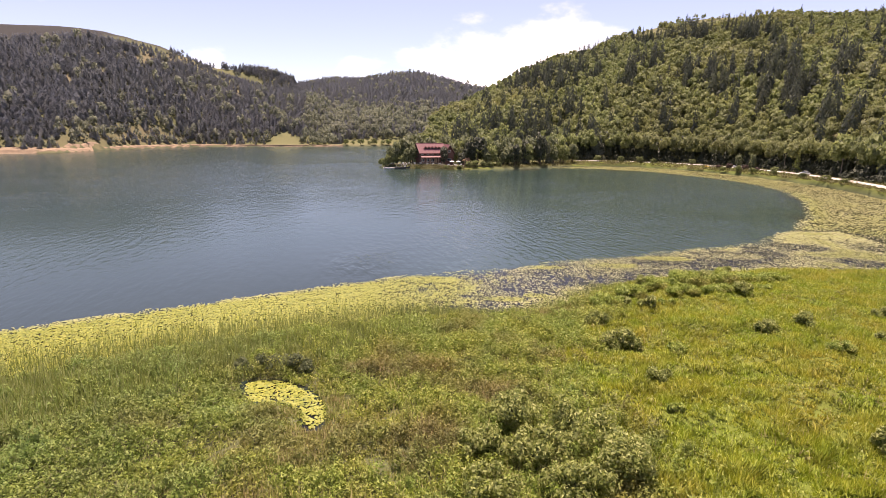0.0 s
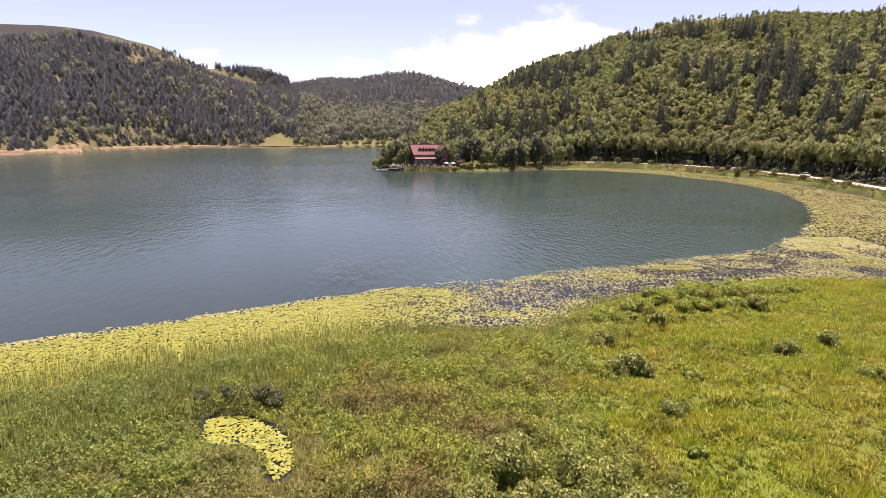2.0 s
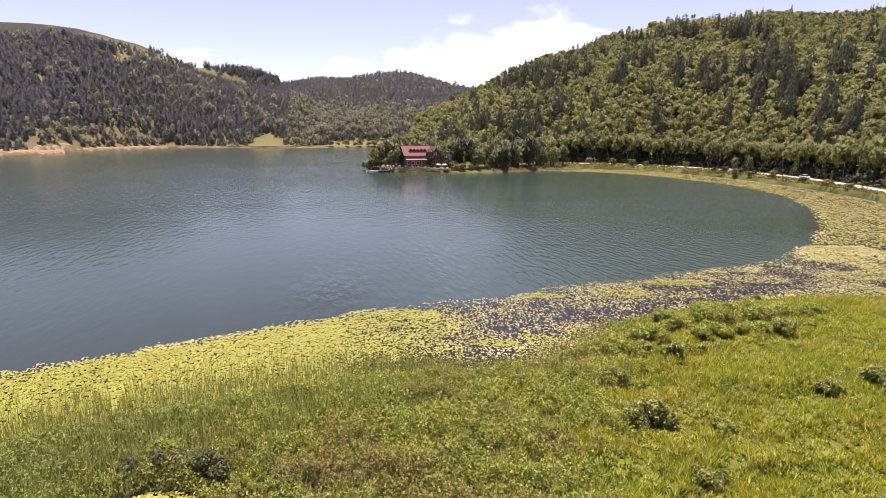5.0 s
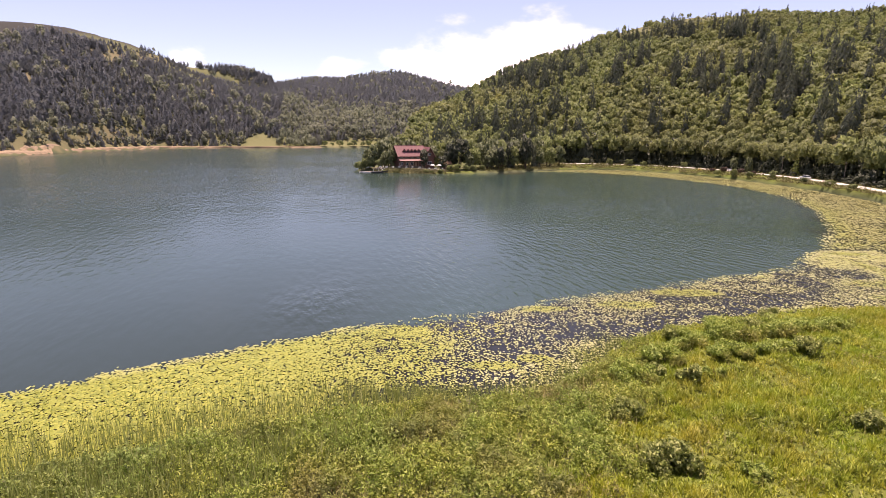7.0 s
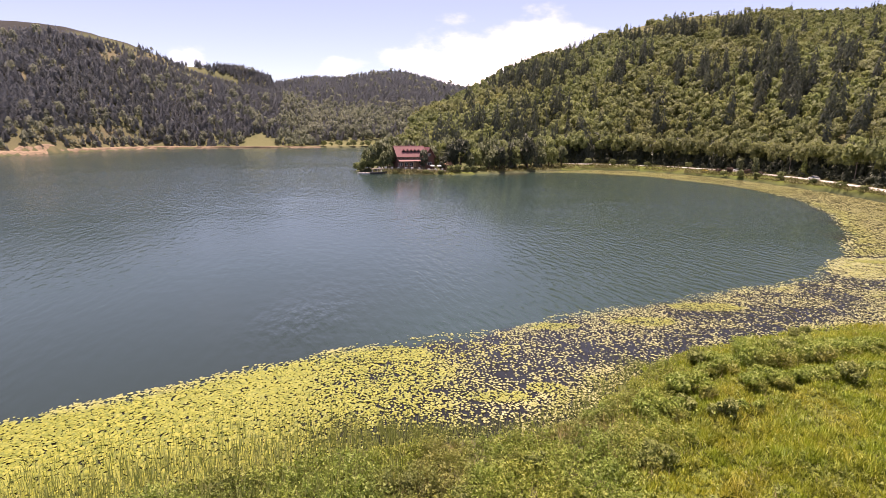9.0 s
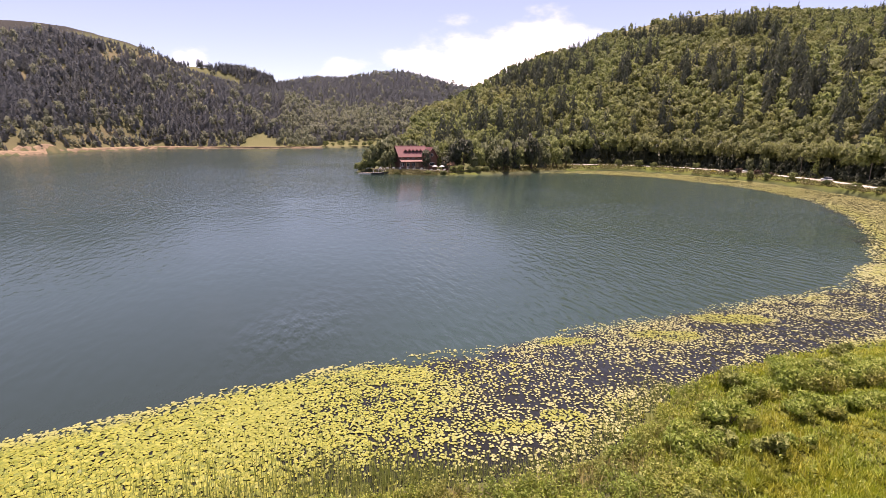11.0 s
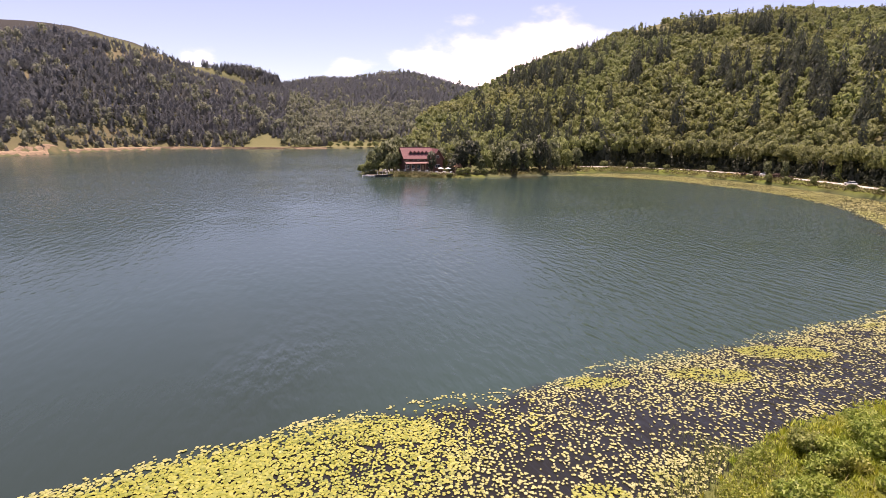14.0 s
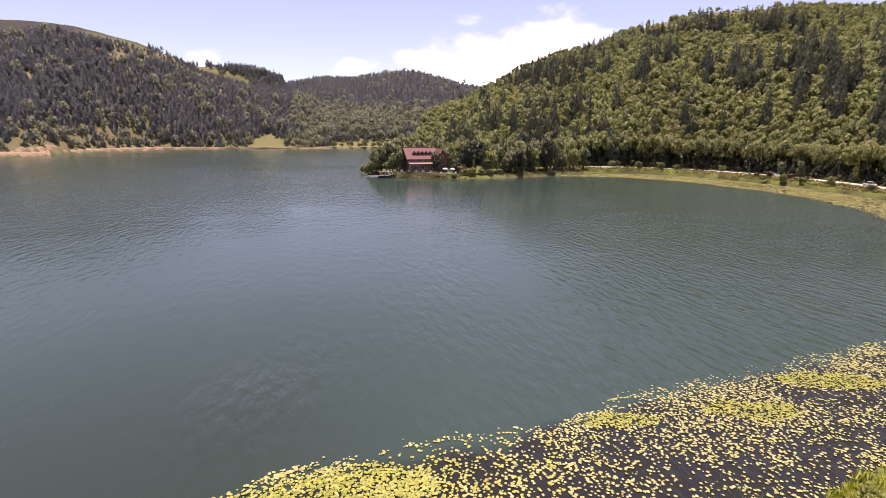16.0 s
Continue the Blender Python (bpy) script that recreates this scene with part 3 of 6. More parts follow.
def build_beach():
    """A bare, uneven strip of soil along the far shore."""
    g = random.Random(3)
    pts = [Vector((*p, 0)) for p in SHORE[2:10]]
    line = []
    for a, b in zip(pts, pts[1:]):
        n = max(2, int((b - a).length / 6))
        line += [a.lerp(b, i / n) for i in range(n)]
    line.append(pts[-1])
    bm, rows = bmesh.new(), []
    for i, p in enumerate(line):
        w = (line[min(i + 1, len(line) - 1)] - line[max(i - 1, 0)]).normalized()
        side = Vector((-w.y, w.x, 0))
        k = max(0.22, 1.0 - 0.9 * i / len(line))
        wide = (3.5 + 7.0 * float(drift(p.x, p.y, 45, 15)) + g.uniform(-1.5, 1.5)) * k
        row = [bm.verts.new((p.x + side.x * -2.0, p.y + side.y * -2.0, -0.5))]
        for o in (0.0, 0.3, 0.6, 0.85, 1.0):
            q = p + side * (wide * o)
            row.append(bm.verts.new((q.x, q.y, max(0.15, float(ground_z(q.x, q.y))) + (0.1 + 0.4 * min(1, o * 2)) * k + g.uniform(0, 0.15))))
        q = p + side * (wide + 2.0)
        row.append(bm.verts.new((q.x, q.y, float(ground_z(q.x, q.y)) - 0.8)))
        rows.append(row)
    for a, b in zip(rows, rows[1:]):
        for k in range(6):
            bm.faces.new((a[k], a[k + 1], b[k + 1], b[k]))
    bmesh.ops.recalc_face_normals(bm, faces=bm.faces)
    me = bpy.data.meshes.new("beach")
    bm.to_mesh(me)
    bm.free()
    me.materials.append(M_SOIL)
    return tagged(new("beach", me), "bare orange soil bank along the far lake shore", "beach", kind="structure")


beach = build_beach()


# ---- trees ----
def crown_shape(seed, lumps=14, leaves=16, leaf=0.15):
    """A broadleaf crown about one wide and one high on z = 0, of loose clumps of leaves: triangles (n, 3, 3)."""
    g = np.random.default_rng(seed)
    tris, soft = [], []
    for i in range(lumps):
        a, h = g.uniform(0, 6.283), g.uniform(0.18, 0.92)
        ring = 0.36 * math.sqrt(max(0.05, 1 - ((h - 0.5) / 0.5) ** 2)) * g.uniform(0.55, 1.1)
        c = np.array([ring * math.cos(a), ring * math.sin(a), h])
        rad = g.uniform(0.13, 0.22)
        d = g.normal(size=(leaves, 3))
        d[:, 2] = np.abs(d[:, 2]) - 0.12
        d /= np.linalg.norm(d, axis=1, keepdims=True)
        mid = c + d * rad
        u = np.cross(d, g.normal(size=(leaves, 3)))
        u /= np.linalg.norm(u, axis=1, keepdims=True) + 1e-6
        v = np.cross(d, u) + d * g.uniform(-0.75, 0.75, (leaves, 1))
        s = leaf * g.uniform(0.6, 1.25, (leaves, 1))
        tris.append(np.stack([mid - u * s * 0.6 - v * s * 0.4, mid + u * s * 0.6 - v * s * 0.4, mid + v * s * 0.75], 1))
        out = mid - np.array([0, 0, 0.42])
        out /= np.linalg.norm(out, axis=1, keepdims=True)
        soft.append(0.75 * d + 0.5 * out + 0.35 * g.normal(size=d.shape))
    return np.concatenate(tris), np.concatenate(soft)


def spruce_shape(seed, tiers=12, points=9, slim=1.0, up=0.4):
    """A conifer one high and about 0.36 wide: a ragged cone of drooping sprays, triangles (n, 3, 3)."""
    g = np.random.default_rng(seed)
    n = tiers * points
    k = (np.arange(n) + g.uniform(0, 1, n)) / n
    k = 1 - np.sqrt(1 - k * 0.995)
    a = g.uniform(0, 6.283, n)
    lobe = 1 + 0.22 * np.sin(a * 3 + seed) + 0.15 * np.sin(k * 34 + a)
    rad = (0.175 * slim * (1 - k) ** 0.8 + 0.008) * lobe * g.uniform(0.7, 1.08, n)
    out, side = np.stack([np.cos(a), np.sin(a), 0 * a], 1), np.stack([-np.sin(a), np.cos(a), 0 * a], 1)
    size = ((0.10 - 0.055 * k) * g.uniform(0.7, 1.3, n) * math.sqrt(108 / n))[:, None]
    mid = out * rad[:, None] + np.array([0, 0, 1.0]) * (0.06 + 0.93 * k)[:, None]
    down = out * g.uniform(0.35, 0.8, (n, 1)) - np.array([0, 0, 1.0])
    lean = g.uniform(-0.4, 0.4, (n, 1))
    soft = out + np.array([0, 0, up]) + (0.1 + 0.6 * up) * side * np.sin(a * 5 + k * 40)[:, None] + (0.06 + 0.35 * up) * g.normal(size=out.shape)
    return np.stack([mid - down * size * 0.7, mid + (down * 0.55 + side * (0.55 + lean)) * size, mid + (down * 0.55 - side * (0.55 - lean)) * size], 1), soft


BROAD_SHAPES = [crown_shape(s, 10, 12, 0.185) for s in range(8)]
NEAR_BROAD_SHAPES = [crown_shape(20 + s, 16, 20, 0.115) for s in range(6)]
SPRUCE_SHAPES = [spruce_shape(s, 12, 11) for s in range(6)]
FAR_SPRUCE_SHAPES = [spruce_shape(40 + s, 8, 6, 0.9, 0.0) for s in range(5)]
FAR_BROAD_SHAPES = [crown_shape(60 + s, 8, 9, 0.20) for s in range(4)]
SCRUB_SHAPES = [crown_shape(80 + s, 7, 9, 0.23) for s in range(4)]


def scatter(shapes, x, y, z, wide, high, seed):
    """Many trees in one mesh: triangles from shapes placed at x, y, z."""
    g = np.random.default_rng(seed)
    out, tone, soft = [], [], []
    pick = g.integers(0, len(shapes), len(x))
    for k, (shape, bend) in enumerate(shapes):
        m = np.where(pick == k)[0]
        if len(m) == 0:
            continue
        a = g.uniform(0, 6.283, len(m))
        c, s = np.cos(a)[:, None, None], np.sin(a)[:, None, None]
        t = shape[None]
        w = wide[m][:, None, None]
        px = (t[..., 0] * c - t[..., 1] * s) * w + x[m][:, None, None]
        py = (t[..., 0] * s + t[..., 1] * c) * w * g.uniform(0.85, 1.15, len(m))[:, None, None] + y[m][:, None, None]
        pz = t[..., 2] * high[m][:, None, None] + z[m][:, None, None]
        out.append(np.stack([px, py, pz], -1).reshape(-1, 3))
        bx, by = bend[None, :, 0] * c[..., 0] - bend[None, :, 1] * s[..., 0], bend[None, :, 0] * s[..., 0] + bend[None, :, 1] * c[..., 0]
        soft.append(tri_normals(np.stack([bx, by, np.broadcast_to(bend[None, :, 2], bx.shape)], -1)))
        shade = 0.7 * g.uniform(0, 1, len(m)) + 0.6 * (drift(x[m], y[m], 45, 55) - 0.5) + 0.15
        tone.append(np.repeat(np.clip(shade, 0, 1), t.shape[1] * 3))
    v = np.concatenate(out)
    return v, np.concatenate(soft), np.concatenate(tone)


def toned(me, tone):
    me.attributes.new("tone", "FLOAT", "POINT").data.foreach_set("value", np.asarray(tone, np.float32))
    return me


def spots(x0, x1, y0, y1, step, seed, jitter=0.45):
    """Loose rows of places over a rectangle."""
    g = np.random.default_rng(seed)
    x, y = np.meshgrid(np.arange(x0, x1, step), np.arange(y0, y1, step * 0.87), indexing="ij")
    x[:, 1::2] += step / 2
    return (x + g.uniform(-jitter, jitter, x.shape) * step).ravel(), (y + g.uniform(-jitter, jitter, y.shape) * step).ravel()


def polar(x, y):
    return np.degrees(np.arctan2(x, y)), np.hypot(x, y)


def foot_of(which, az):
    return np.interp(az, HILLS[which][0], HILLS[which][1])


def crest_of(which, az):
    return np.interp(az, HILLS[which][0], HILLS[which][2])


def road_bearing(az):
    """How far off the road lies at a bearing."""
    a, d = polar(np.array([p[0] for p in ROAD]), np.array([p[1] for p in ROAD]))
    return np.interp(az, a, d)


def build_right_forest():
    x, y = spots(-40, 420, 90, 640, 4.7, 11)
    az, r = polar(x, y)
    f, c = foot_of("right", az), crest_of("right", az)
    ok = (az > -5) & (az < 46) & (r > np.where(az > 13, road_bearing(az) + 5.0, f + 2)) & (r < c + 14) & ~inside(x, y, SHORE) & (reach(x, y, ROAD) > 5.5) & (reach(x, y, SHORE, True) > 5)
    x, y, az, r, f, c = (v[ok] for v in (x, y, az, r, f, c))
    s = (r - f) / (c - f)
    g = np.random.default_rng(5)
    thin = (s > 0.5) & (az > 21) & (g.uniform(0, 1, len(x)) < np.clip((s - 0.5) * 3 + (az - 24) / 6, 0, 0.85))
    # conifers stand in drifts, most of them high on the slope and along its left shoulder
    z = ground_z(x, y) - 0.3
    want = 0.035 + patchy(x, y, z + 6, CONIFER_PATCHES) * 0.85 + 0.15 * (s > 0.9) * (az < 17)
    bald = patchy(x, y, z + 2, [(19.6, 9.6, 2.2, 0.7, 0.9), (24.5, 10.3, 6.0, 0.35, 0.75)])
    stay = (g.uniform(0, 1, len(x)) > bald) | (g.uniform(0, 1, len(x)) < 0.04)
    x, y, az, r, f, c, s, z, want, thin = (v[stay] for v in (x, y, az, r, f, c, s, z, want, thin))
    want = np.where((reach(x, y, ROAD) < 26) & (az > 12), 0.03, want)
    dark = g.uniform(0, 1, len(x)) < want
    # low, close-grown scrub takes over on the upper slope
    sx, sy = spots(120, 420, 330, 640, 3.5, 19)
    saz, sr = polar(sx, sy)
    ss = (sr - foot_of("right", saz)) / (crest_of("right", saz) - foot_of("right", saz))
    low = (saz > 19) & (saz < 46) & (ss < 1.02) & (g.uniform(0, 1, len(sx)) < np.clip((ss - 0.45) * 3 + (saz - 23) / 6, 0, 1) * (ss > 0.42) * (saz > 21))
    sx, sy = sx[low], sy[low]
    sz = ground_z(sx, sy)
    open_ = g.uniform(0, 1, len(sx)) > patchy(sx, sy, sz + 2, [(19.6, 9.6, 2.2, 0.7, 0.9), (24.5, 10.3, 6.0, 0.35, 0.9)])
    sx, sy, sz = sx[open_], sy[open_], sz[open_]
    sw = g.uniform(3.2, 5.2, len(sx))
    v, t, tone = scatter(SCRUB_SHAPES, sx, sy, sz - 0.4, sw, sw * g.uniform(0.65, 0.95, len(sx)), 36)
    tagged(new("hillside_scrub", toned(leafy("hillside_scrub", v, t, M_BROAD), np.clip(tone + 0.12, 0, 1))), "low yellow-green scrub covering the upper hillside", "forest", kind="stuff")
    b = ~dark & ~thin
    wide = g.uniform(4.0, 7.2, b.sum()) * np.where(s[b] > 0.78, 0.78, 1.0)
    high = wide * g.uniform(0.75, 1.12, b.sum()) + 1.0
    front = np.clip((16 - reach(x[b], y[b], ROAD)) / 6, 0, 1)
    wide, high = wide * (1 + 0.1 * front), high * (1 + 0.3 * front)
    close = (r[b] < 318) | (reach(x[b], y[b], ROAD) < 34)
    v, t, tone = (), (), ()
    for shapes, pick, seed in ((BROAD_SHAPES, ~close, 31), (NEAR_BROAD_SHAPES, close, 34)):
        v1, t1, tone1 = scatter(shapes, x[b][pick], y[b][pick], z[b][pick] + 5.2 * front[pick], wide[pick], high[pick], seed)
        v, t, tone = (v1, t1, tone1) if len(v) == 0 else (np.concatenate([v, v1]), np.concatenate([t, t1]), np.concatenate([tone, tone1]))
    tagged(new("broadleaf_forest", toned(leafy("broadleaf_forest", v, t, M_BROAD), tone)), "dense green beech forest covering the hillside", "forest", kind="stuff")
    high = g.uniform(12, 23, dark.sum()) * np.where(s[dark] > 0.72, 0.5, 0.95)
    v, t, tone = scatter(SPRUCE_SHAPES, x[dark], y[dark], z[dark], high * g.uniform(0.72, 1.0, dark.sum()), high, 32)
    tagged(new("conifer_forest", toned(leafy("conifer_forest", v, t, M_PINE), tone)), "dark conifers scattered through the broadleaf hillside", "forest", kind="stuff")


def build_far_forest():
    g = np.random.default_rng(6)
    x, y = spots(-640, -100, 280, 960, 4.6, 12)
    az, r = polar(x, y)
    f, c = foot_of("left", az), crest_of("left", az)
    s = (r - f) / (c - f)
    gz = ground_z(x, y)
    keep = (g.uniform(0, 1, len(x)) > patchy(x, y, gz + 1, CLEARINGS)) & ~bare_top(x, y, gz + 4) & (g.uniform(0, 1, len(x)) < 0.97)
    ok = (az > -46) & (az < -10) & (s < 1.2) & (s > -0.15) & (r < c + 10) & (reach(x, y, SHORE, True) > 5) & keep & ~inside(x, y, SHORE)
    ok &= ~((np.abs(az + 16.1) < 1.8) & (s < 0.16 * (1 - np.abs(az + 16.1) / 1.9)))
    x2, y2 = spots(-420, 120, 640, 1180, 5.4, 13)
    az2, r2 = polar(x2, y2)
    f2, c2 = foot_of("middle", az2), crest_of("middle", az2)
    ok2 = (az2 > -20) & (az2 < 8) & (r2 > f2 + 3 + 9 * ((az2 > -11.5) & (az2 < -4))) & (r2 < c2 + 8) & ~inside(x2, y2, SHORE)
    ok2 &= hill_height(x2, y2, "middle") > hill_height(x2, y2, "left") - 2
    x3, y3 = spots(-440, -180, 740, 960, 5.2, 14)
    az3, r3 = polar(x3, y3)
    ok3 = (az3 > -24) & (az3 < -14) & (r3 < crest_of("stripe", az3) + 8) & (patchy(x3, y3, ground_z(x3, y3) + 2, [(a, e - 0.28, wa, we + 0.32, 1.0) for a, e, wa, we, _ in STRIPES]) < 0.3)
    xs, ys = np.concatenate([x[ok], x2[ok2], x3[ok3]]), np.concatenate([y[ok], y2[ok2], y3[ok3]])
    z = ground_z(xs, ys) - 0.3
    azs, rs = polar(xs, ys)
    dsh = reach(xs, ys, SHORE, True)
    soft = g.uniform(0, 1, len(xs)) < np.where(dsh < 22, 0.3, 0.02) + np.clip((azs + 18.5) / 5.5, 0, 1) * (0.03 + 0.5 * np.clip((840 - rs) / 80, 0, 1)) * np.where(azs < -13.9, np.clip((700 - rs) / 60, 0, 1), 1) + 0.2 * patchy(xs, ys, z, BIRCHES) * (azs < -14)
    h = g.uniform(6.5, 12.5, len(xs)) * (0.8 + 0.4 * drift(xs, ys, 30, 78)) * np.clip(0.7 + reach(xs, ys, SHORE, True) / 90, 0.7, 1)
    h = h * np.where((azs < -14) & (rs < 830) & (rs > crest_of("left", azs) - 40), 0.6, 1.0)
    for mask, shapes, m, wide, name, label in ((~soft, FAR_SPRUCE_SHAPES, M_HAZYPINE, 1.35, "far_conifer_forest", "grey-green conifer forest on the far hills across the lake, paled for haze"),
                                               (soft, FAR_BROAD_SHAPES, M_HAZYBROAD, 0.75, "far_broadleaf_forest", "lighter broadleaf trees among the far conifers, paled for haze")):
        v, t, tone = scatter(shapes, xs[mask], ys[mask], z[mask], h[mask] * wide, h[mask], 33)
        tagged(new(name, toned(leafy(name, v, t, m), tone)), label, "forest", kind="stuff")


def build_edge_shade():
    """Dark-leaved bushes added as shade below the overhanging crowns along the road."""
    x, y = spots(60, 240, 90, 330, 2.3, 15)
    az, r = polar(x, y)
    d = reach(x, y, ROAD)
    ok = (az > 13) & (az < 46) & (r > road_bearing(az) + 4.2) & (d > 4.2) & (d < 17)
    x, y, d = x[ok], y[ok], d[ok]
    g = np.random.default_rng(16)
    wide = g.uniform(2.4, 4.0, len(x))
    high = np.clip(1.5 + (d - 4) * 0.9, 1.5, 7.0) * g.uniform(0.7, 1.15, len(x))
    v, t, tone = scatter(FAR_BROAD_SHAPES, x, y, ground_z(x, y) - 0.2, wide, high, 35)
    tagged(new("undergrowth", toned(leafy("undergrowth", v, t, M_DARKLEAF), tone)), "dark-leaved undergrowth added as shade at the foot of the forest", "forest", kind="stuff")


build_right_forest()
build_edge_shade()
build_far_forest()


# ---- lily pads ----
# open and full places among the pads: plan, half widths, and how full they are
PAD_PATCHES = [(9.5, 62.2, 3.6, 1.9, 0.22), (12.6, 64.6, 3.0, 1.5, 0.27), (17.5, 67.6, 4.2, 2.0, 0.3), (4.6, 53.4, 5.0, 1.3, 0.3), (10.5, 60.0, 2.2, 1.0, 0.3), (6.8, 56.4, 2.6, 1.0, 1.0), (10.6, 57.8, 1.6, 0.8, 1.0),
               (14.0, 70.6, 3.2, 1.0, 0.95), (-1.6, 64.0, 4.0, 1.6, 0.8), (24.0, 72.0, 3.5, 1.4, 0.85), (32.0, 76.5, 4.5, 1.6, 0.9), (68.8, 97.6, 3.6, 1.1, 0.85), (44.0, 78.0, 4.0, 2.2, 0.4), (30.0, 71.0, 3.5, 1.4, 0.3)]


def build_pads():
    g = np.random.default_rng(9)
    poly = PAD_EDGE + SHORE[20:49]
    n = 600000
    x, y = g.uniform(-75, 140, n), g.uniform(15, 295, n)
    x, y = np.concatenate([x, g.uniform(-60, 75, 450000), g.uniform(-50, 4, 60000)]), np.concatenate([y, g.uniform(26, 100, 450000), g.uniform(28, 70, 60000)])
    ok = inside(x, y, poly)
    px0, py0 = g.uniform(-15, -6, 5200), g.uniform(28, 37, 5200)
    pond = inside(px0, py0, POOL) & (reach(px0, py0, POOL, True) + 1.1 * (drift(px0, py0, 1.3, 70) - 0.5) > 0.12)
    # strays that have drifted off the rim
    edge = np.array(PAD_EDGE[1:15], float)
    k, f = g.integers(0, len(edge) - 1, 800), g.uniform(0, 1, 800)
    way = edge[k + 1] - edge[k]
    way /= np.hypot(way[:, 0], way[:, 1])[:, None]
    off = g.exponential(0.2, 800) - 0.6
    sx = edge[k, 0] * (1 - f) + edge[k + 1, 0] * f - way[:, 1] * off
    sy = edge[k, 1] * (1 - f) + edge[k + 1, 1] * f + way[:, 0] * off
    stray = (off < 0.6) & (drift(sx, sy, 2.5, 69) > 0.5) & (drift(sx, sy, 5, 61) > 0.42)
    px0, py0 = np.concatenate([px0[pond], sx[stray]]), np.concatenate([py0[pond], sy[stray]])
    x, y = x[ok], y[ok]
    rim = reach(x, y, PAD_EDGE) - 0.25 * np.clip((x + 4) / 8, 0, 1) + 2.6 * (drift(x, y, 5, 61) - 0.45)
    dense = np.clip((-1 - x) / 7, 0, 1)
    cover = np.clip(rim / 2.0, 0, 1) * np.maximum(dense, 0.15 + 0.62 * np.clip((drift(x, y, 5, 62) - 0.43) * 4, 0, 1))
    thin = np.clip((x - 1) / 8, 0, 1) * np.clip((100 - y) / 15, 0, 1)
    cover *= 1 - 0.35 * thin * np.clip((0.62 - drift(x, y, 7, 63)) * 8, 0, 1)
    for cx, cy, rx, ry, want in PAD_PATCHES:
        q = ((x - cx) / rx) ** 2 + ((y - cy) / ry) ** 2 + 1.1 * (drift(x, y, 2.2, 67) - 0.5)
        k = np.clip((1.15 - q) * 2.2, 0, 1) * np.clip(rim / 2.0, 0, 1)
        cover = cover * (1 - k) + want * k
    east = np.clip((y - 82 + 14 * (drift(x, y, 18, 68) - 0.5)) / 26, 0, 1) * np.clip((x - 44) / 20, 0, 1)
    cover = np.maximum(cover, np.clip(rim / 3.0, 0, 1) * east * (0.55 + 0.45 * np.clip((drift(x, y, 9, 64) - 0.33) * 4, 0, 1)))
    ok = g.uniform(0, 1, len(x)) < cover
    full = np.concatenate([cover[ok], np.full(len(px0), 0.75)])
    x, y = np.concatenate([x[ok], px0]), np.concatenate([y[ok], py0])
    near = (x > -1) & (x < 9) & (y > 61.5) & (y < 68)
    pick = np.where(near)[0][:300]
    own = list(zip(x[pick], y[pick]))
    rest = np.ones(len(x), bool)
    rest[pick] = False
    x, y, full = x[rest], y[rest], full[rest]
    m = len(x)
    rad = g.uniform(0.05, 0.113, m) * (1 + 0.16 * np.clip((-2 - x) / 6, 0, 1)) * (1 + 1.3 * np.clip((y - 80) / 30, 0, 1))
    a = np.arange(5) / 5 * 6.283
    spin = g.uniform(0, 6.283, m)
    ang = a[None] + spin[:, None]
    rr = rad[:, None] * np.where(np.arange(5)[None] == 0, 0.8, 1.05)
    tilt = g.normal(0, 0.07, (m, 2))
    px, py = np.cos(ang) * rr, np.sin(ang) * rr * 1.1
    pz = 0.03 + rad[:, None] * np.abs(tilt).sum(1)[:, None] + px * tilt[:, :1] + py * tilt[:, 1:] + g.uniform(0, 0.02, (m, 1))
    v = np.stack([px + x[:, None], py + y[:, None], pz], -1).reshape(-1, 3)
    me = flat_mesh("lily_pads", v, np.arange(m * 5).reshape(-1, 5), M_PAD)
    inner = reach(x, y, PAD_EDGE)
    tan = np.clip((y - 96 + 20 * (drift(x, y, 16, 66) - 0.5)) / 24, 0, 1) * np.clip((x - 52) / 16, 0, 1) * np.clip((inner - 1.5) / 5, 0.15, 1) * np.clip(0.35 + 0.9 * drift(x, y, 11, 65), 0, 1)
    pale = np.clip((x - 1) / 6, 0, 1) * (1 - tan) * np.clip((0.85 - full) * 3, 0.1, 1) * g.uniform(0.5, 1, m)
    pale = np.maximum(pale, np.clip(1.1 - inner / 1.6, 0, 1) * g.uniform(0.2, 1, m))
    for key, values in (("pale", pale), ("tan", tan)):
        me.attributes.new(key, "FLOAT", "POINT").data.foreach_set("value", np.repeat(values, 5).astype(np.float32))
    return own, tagged(new("lily_pads", me), "yellow-green water lily pads floating along the lake shore", "lily pads", kind="stuff")


own_pads, pads = build_pads()


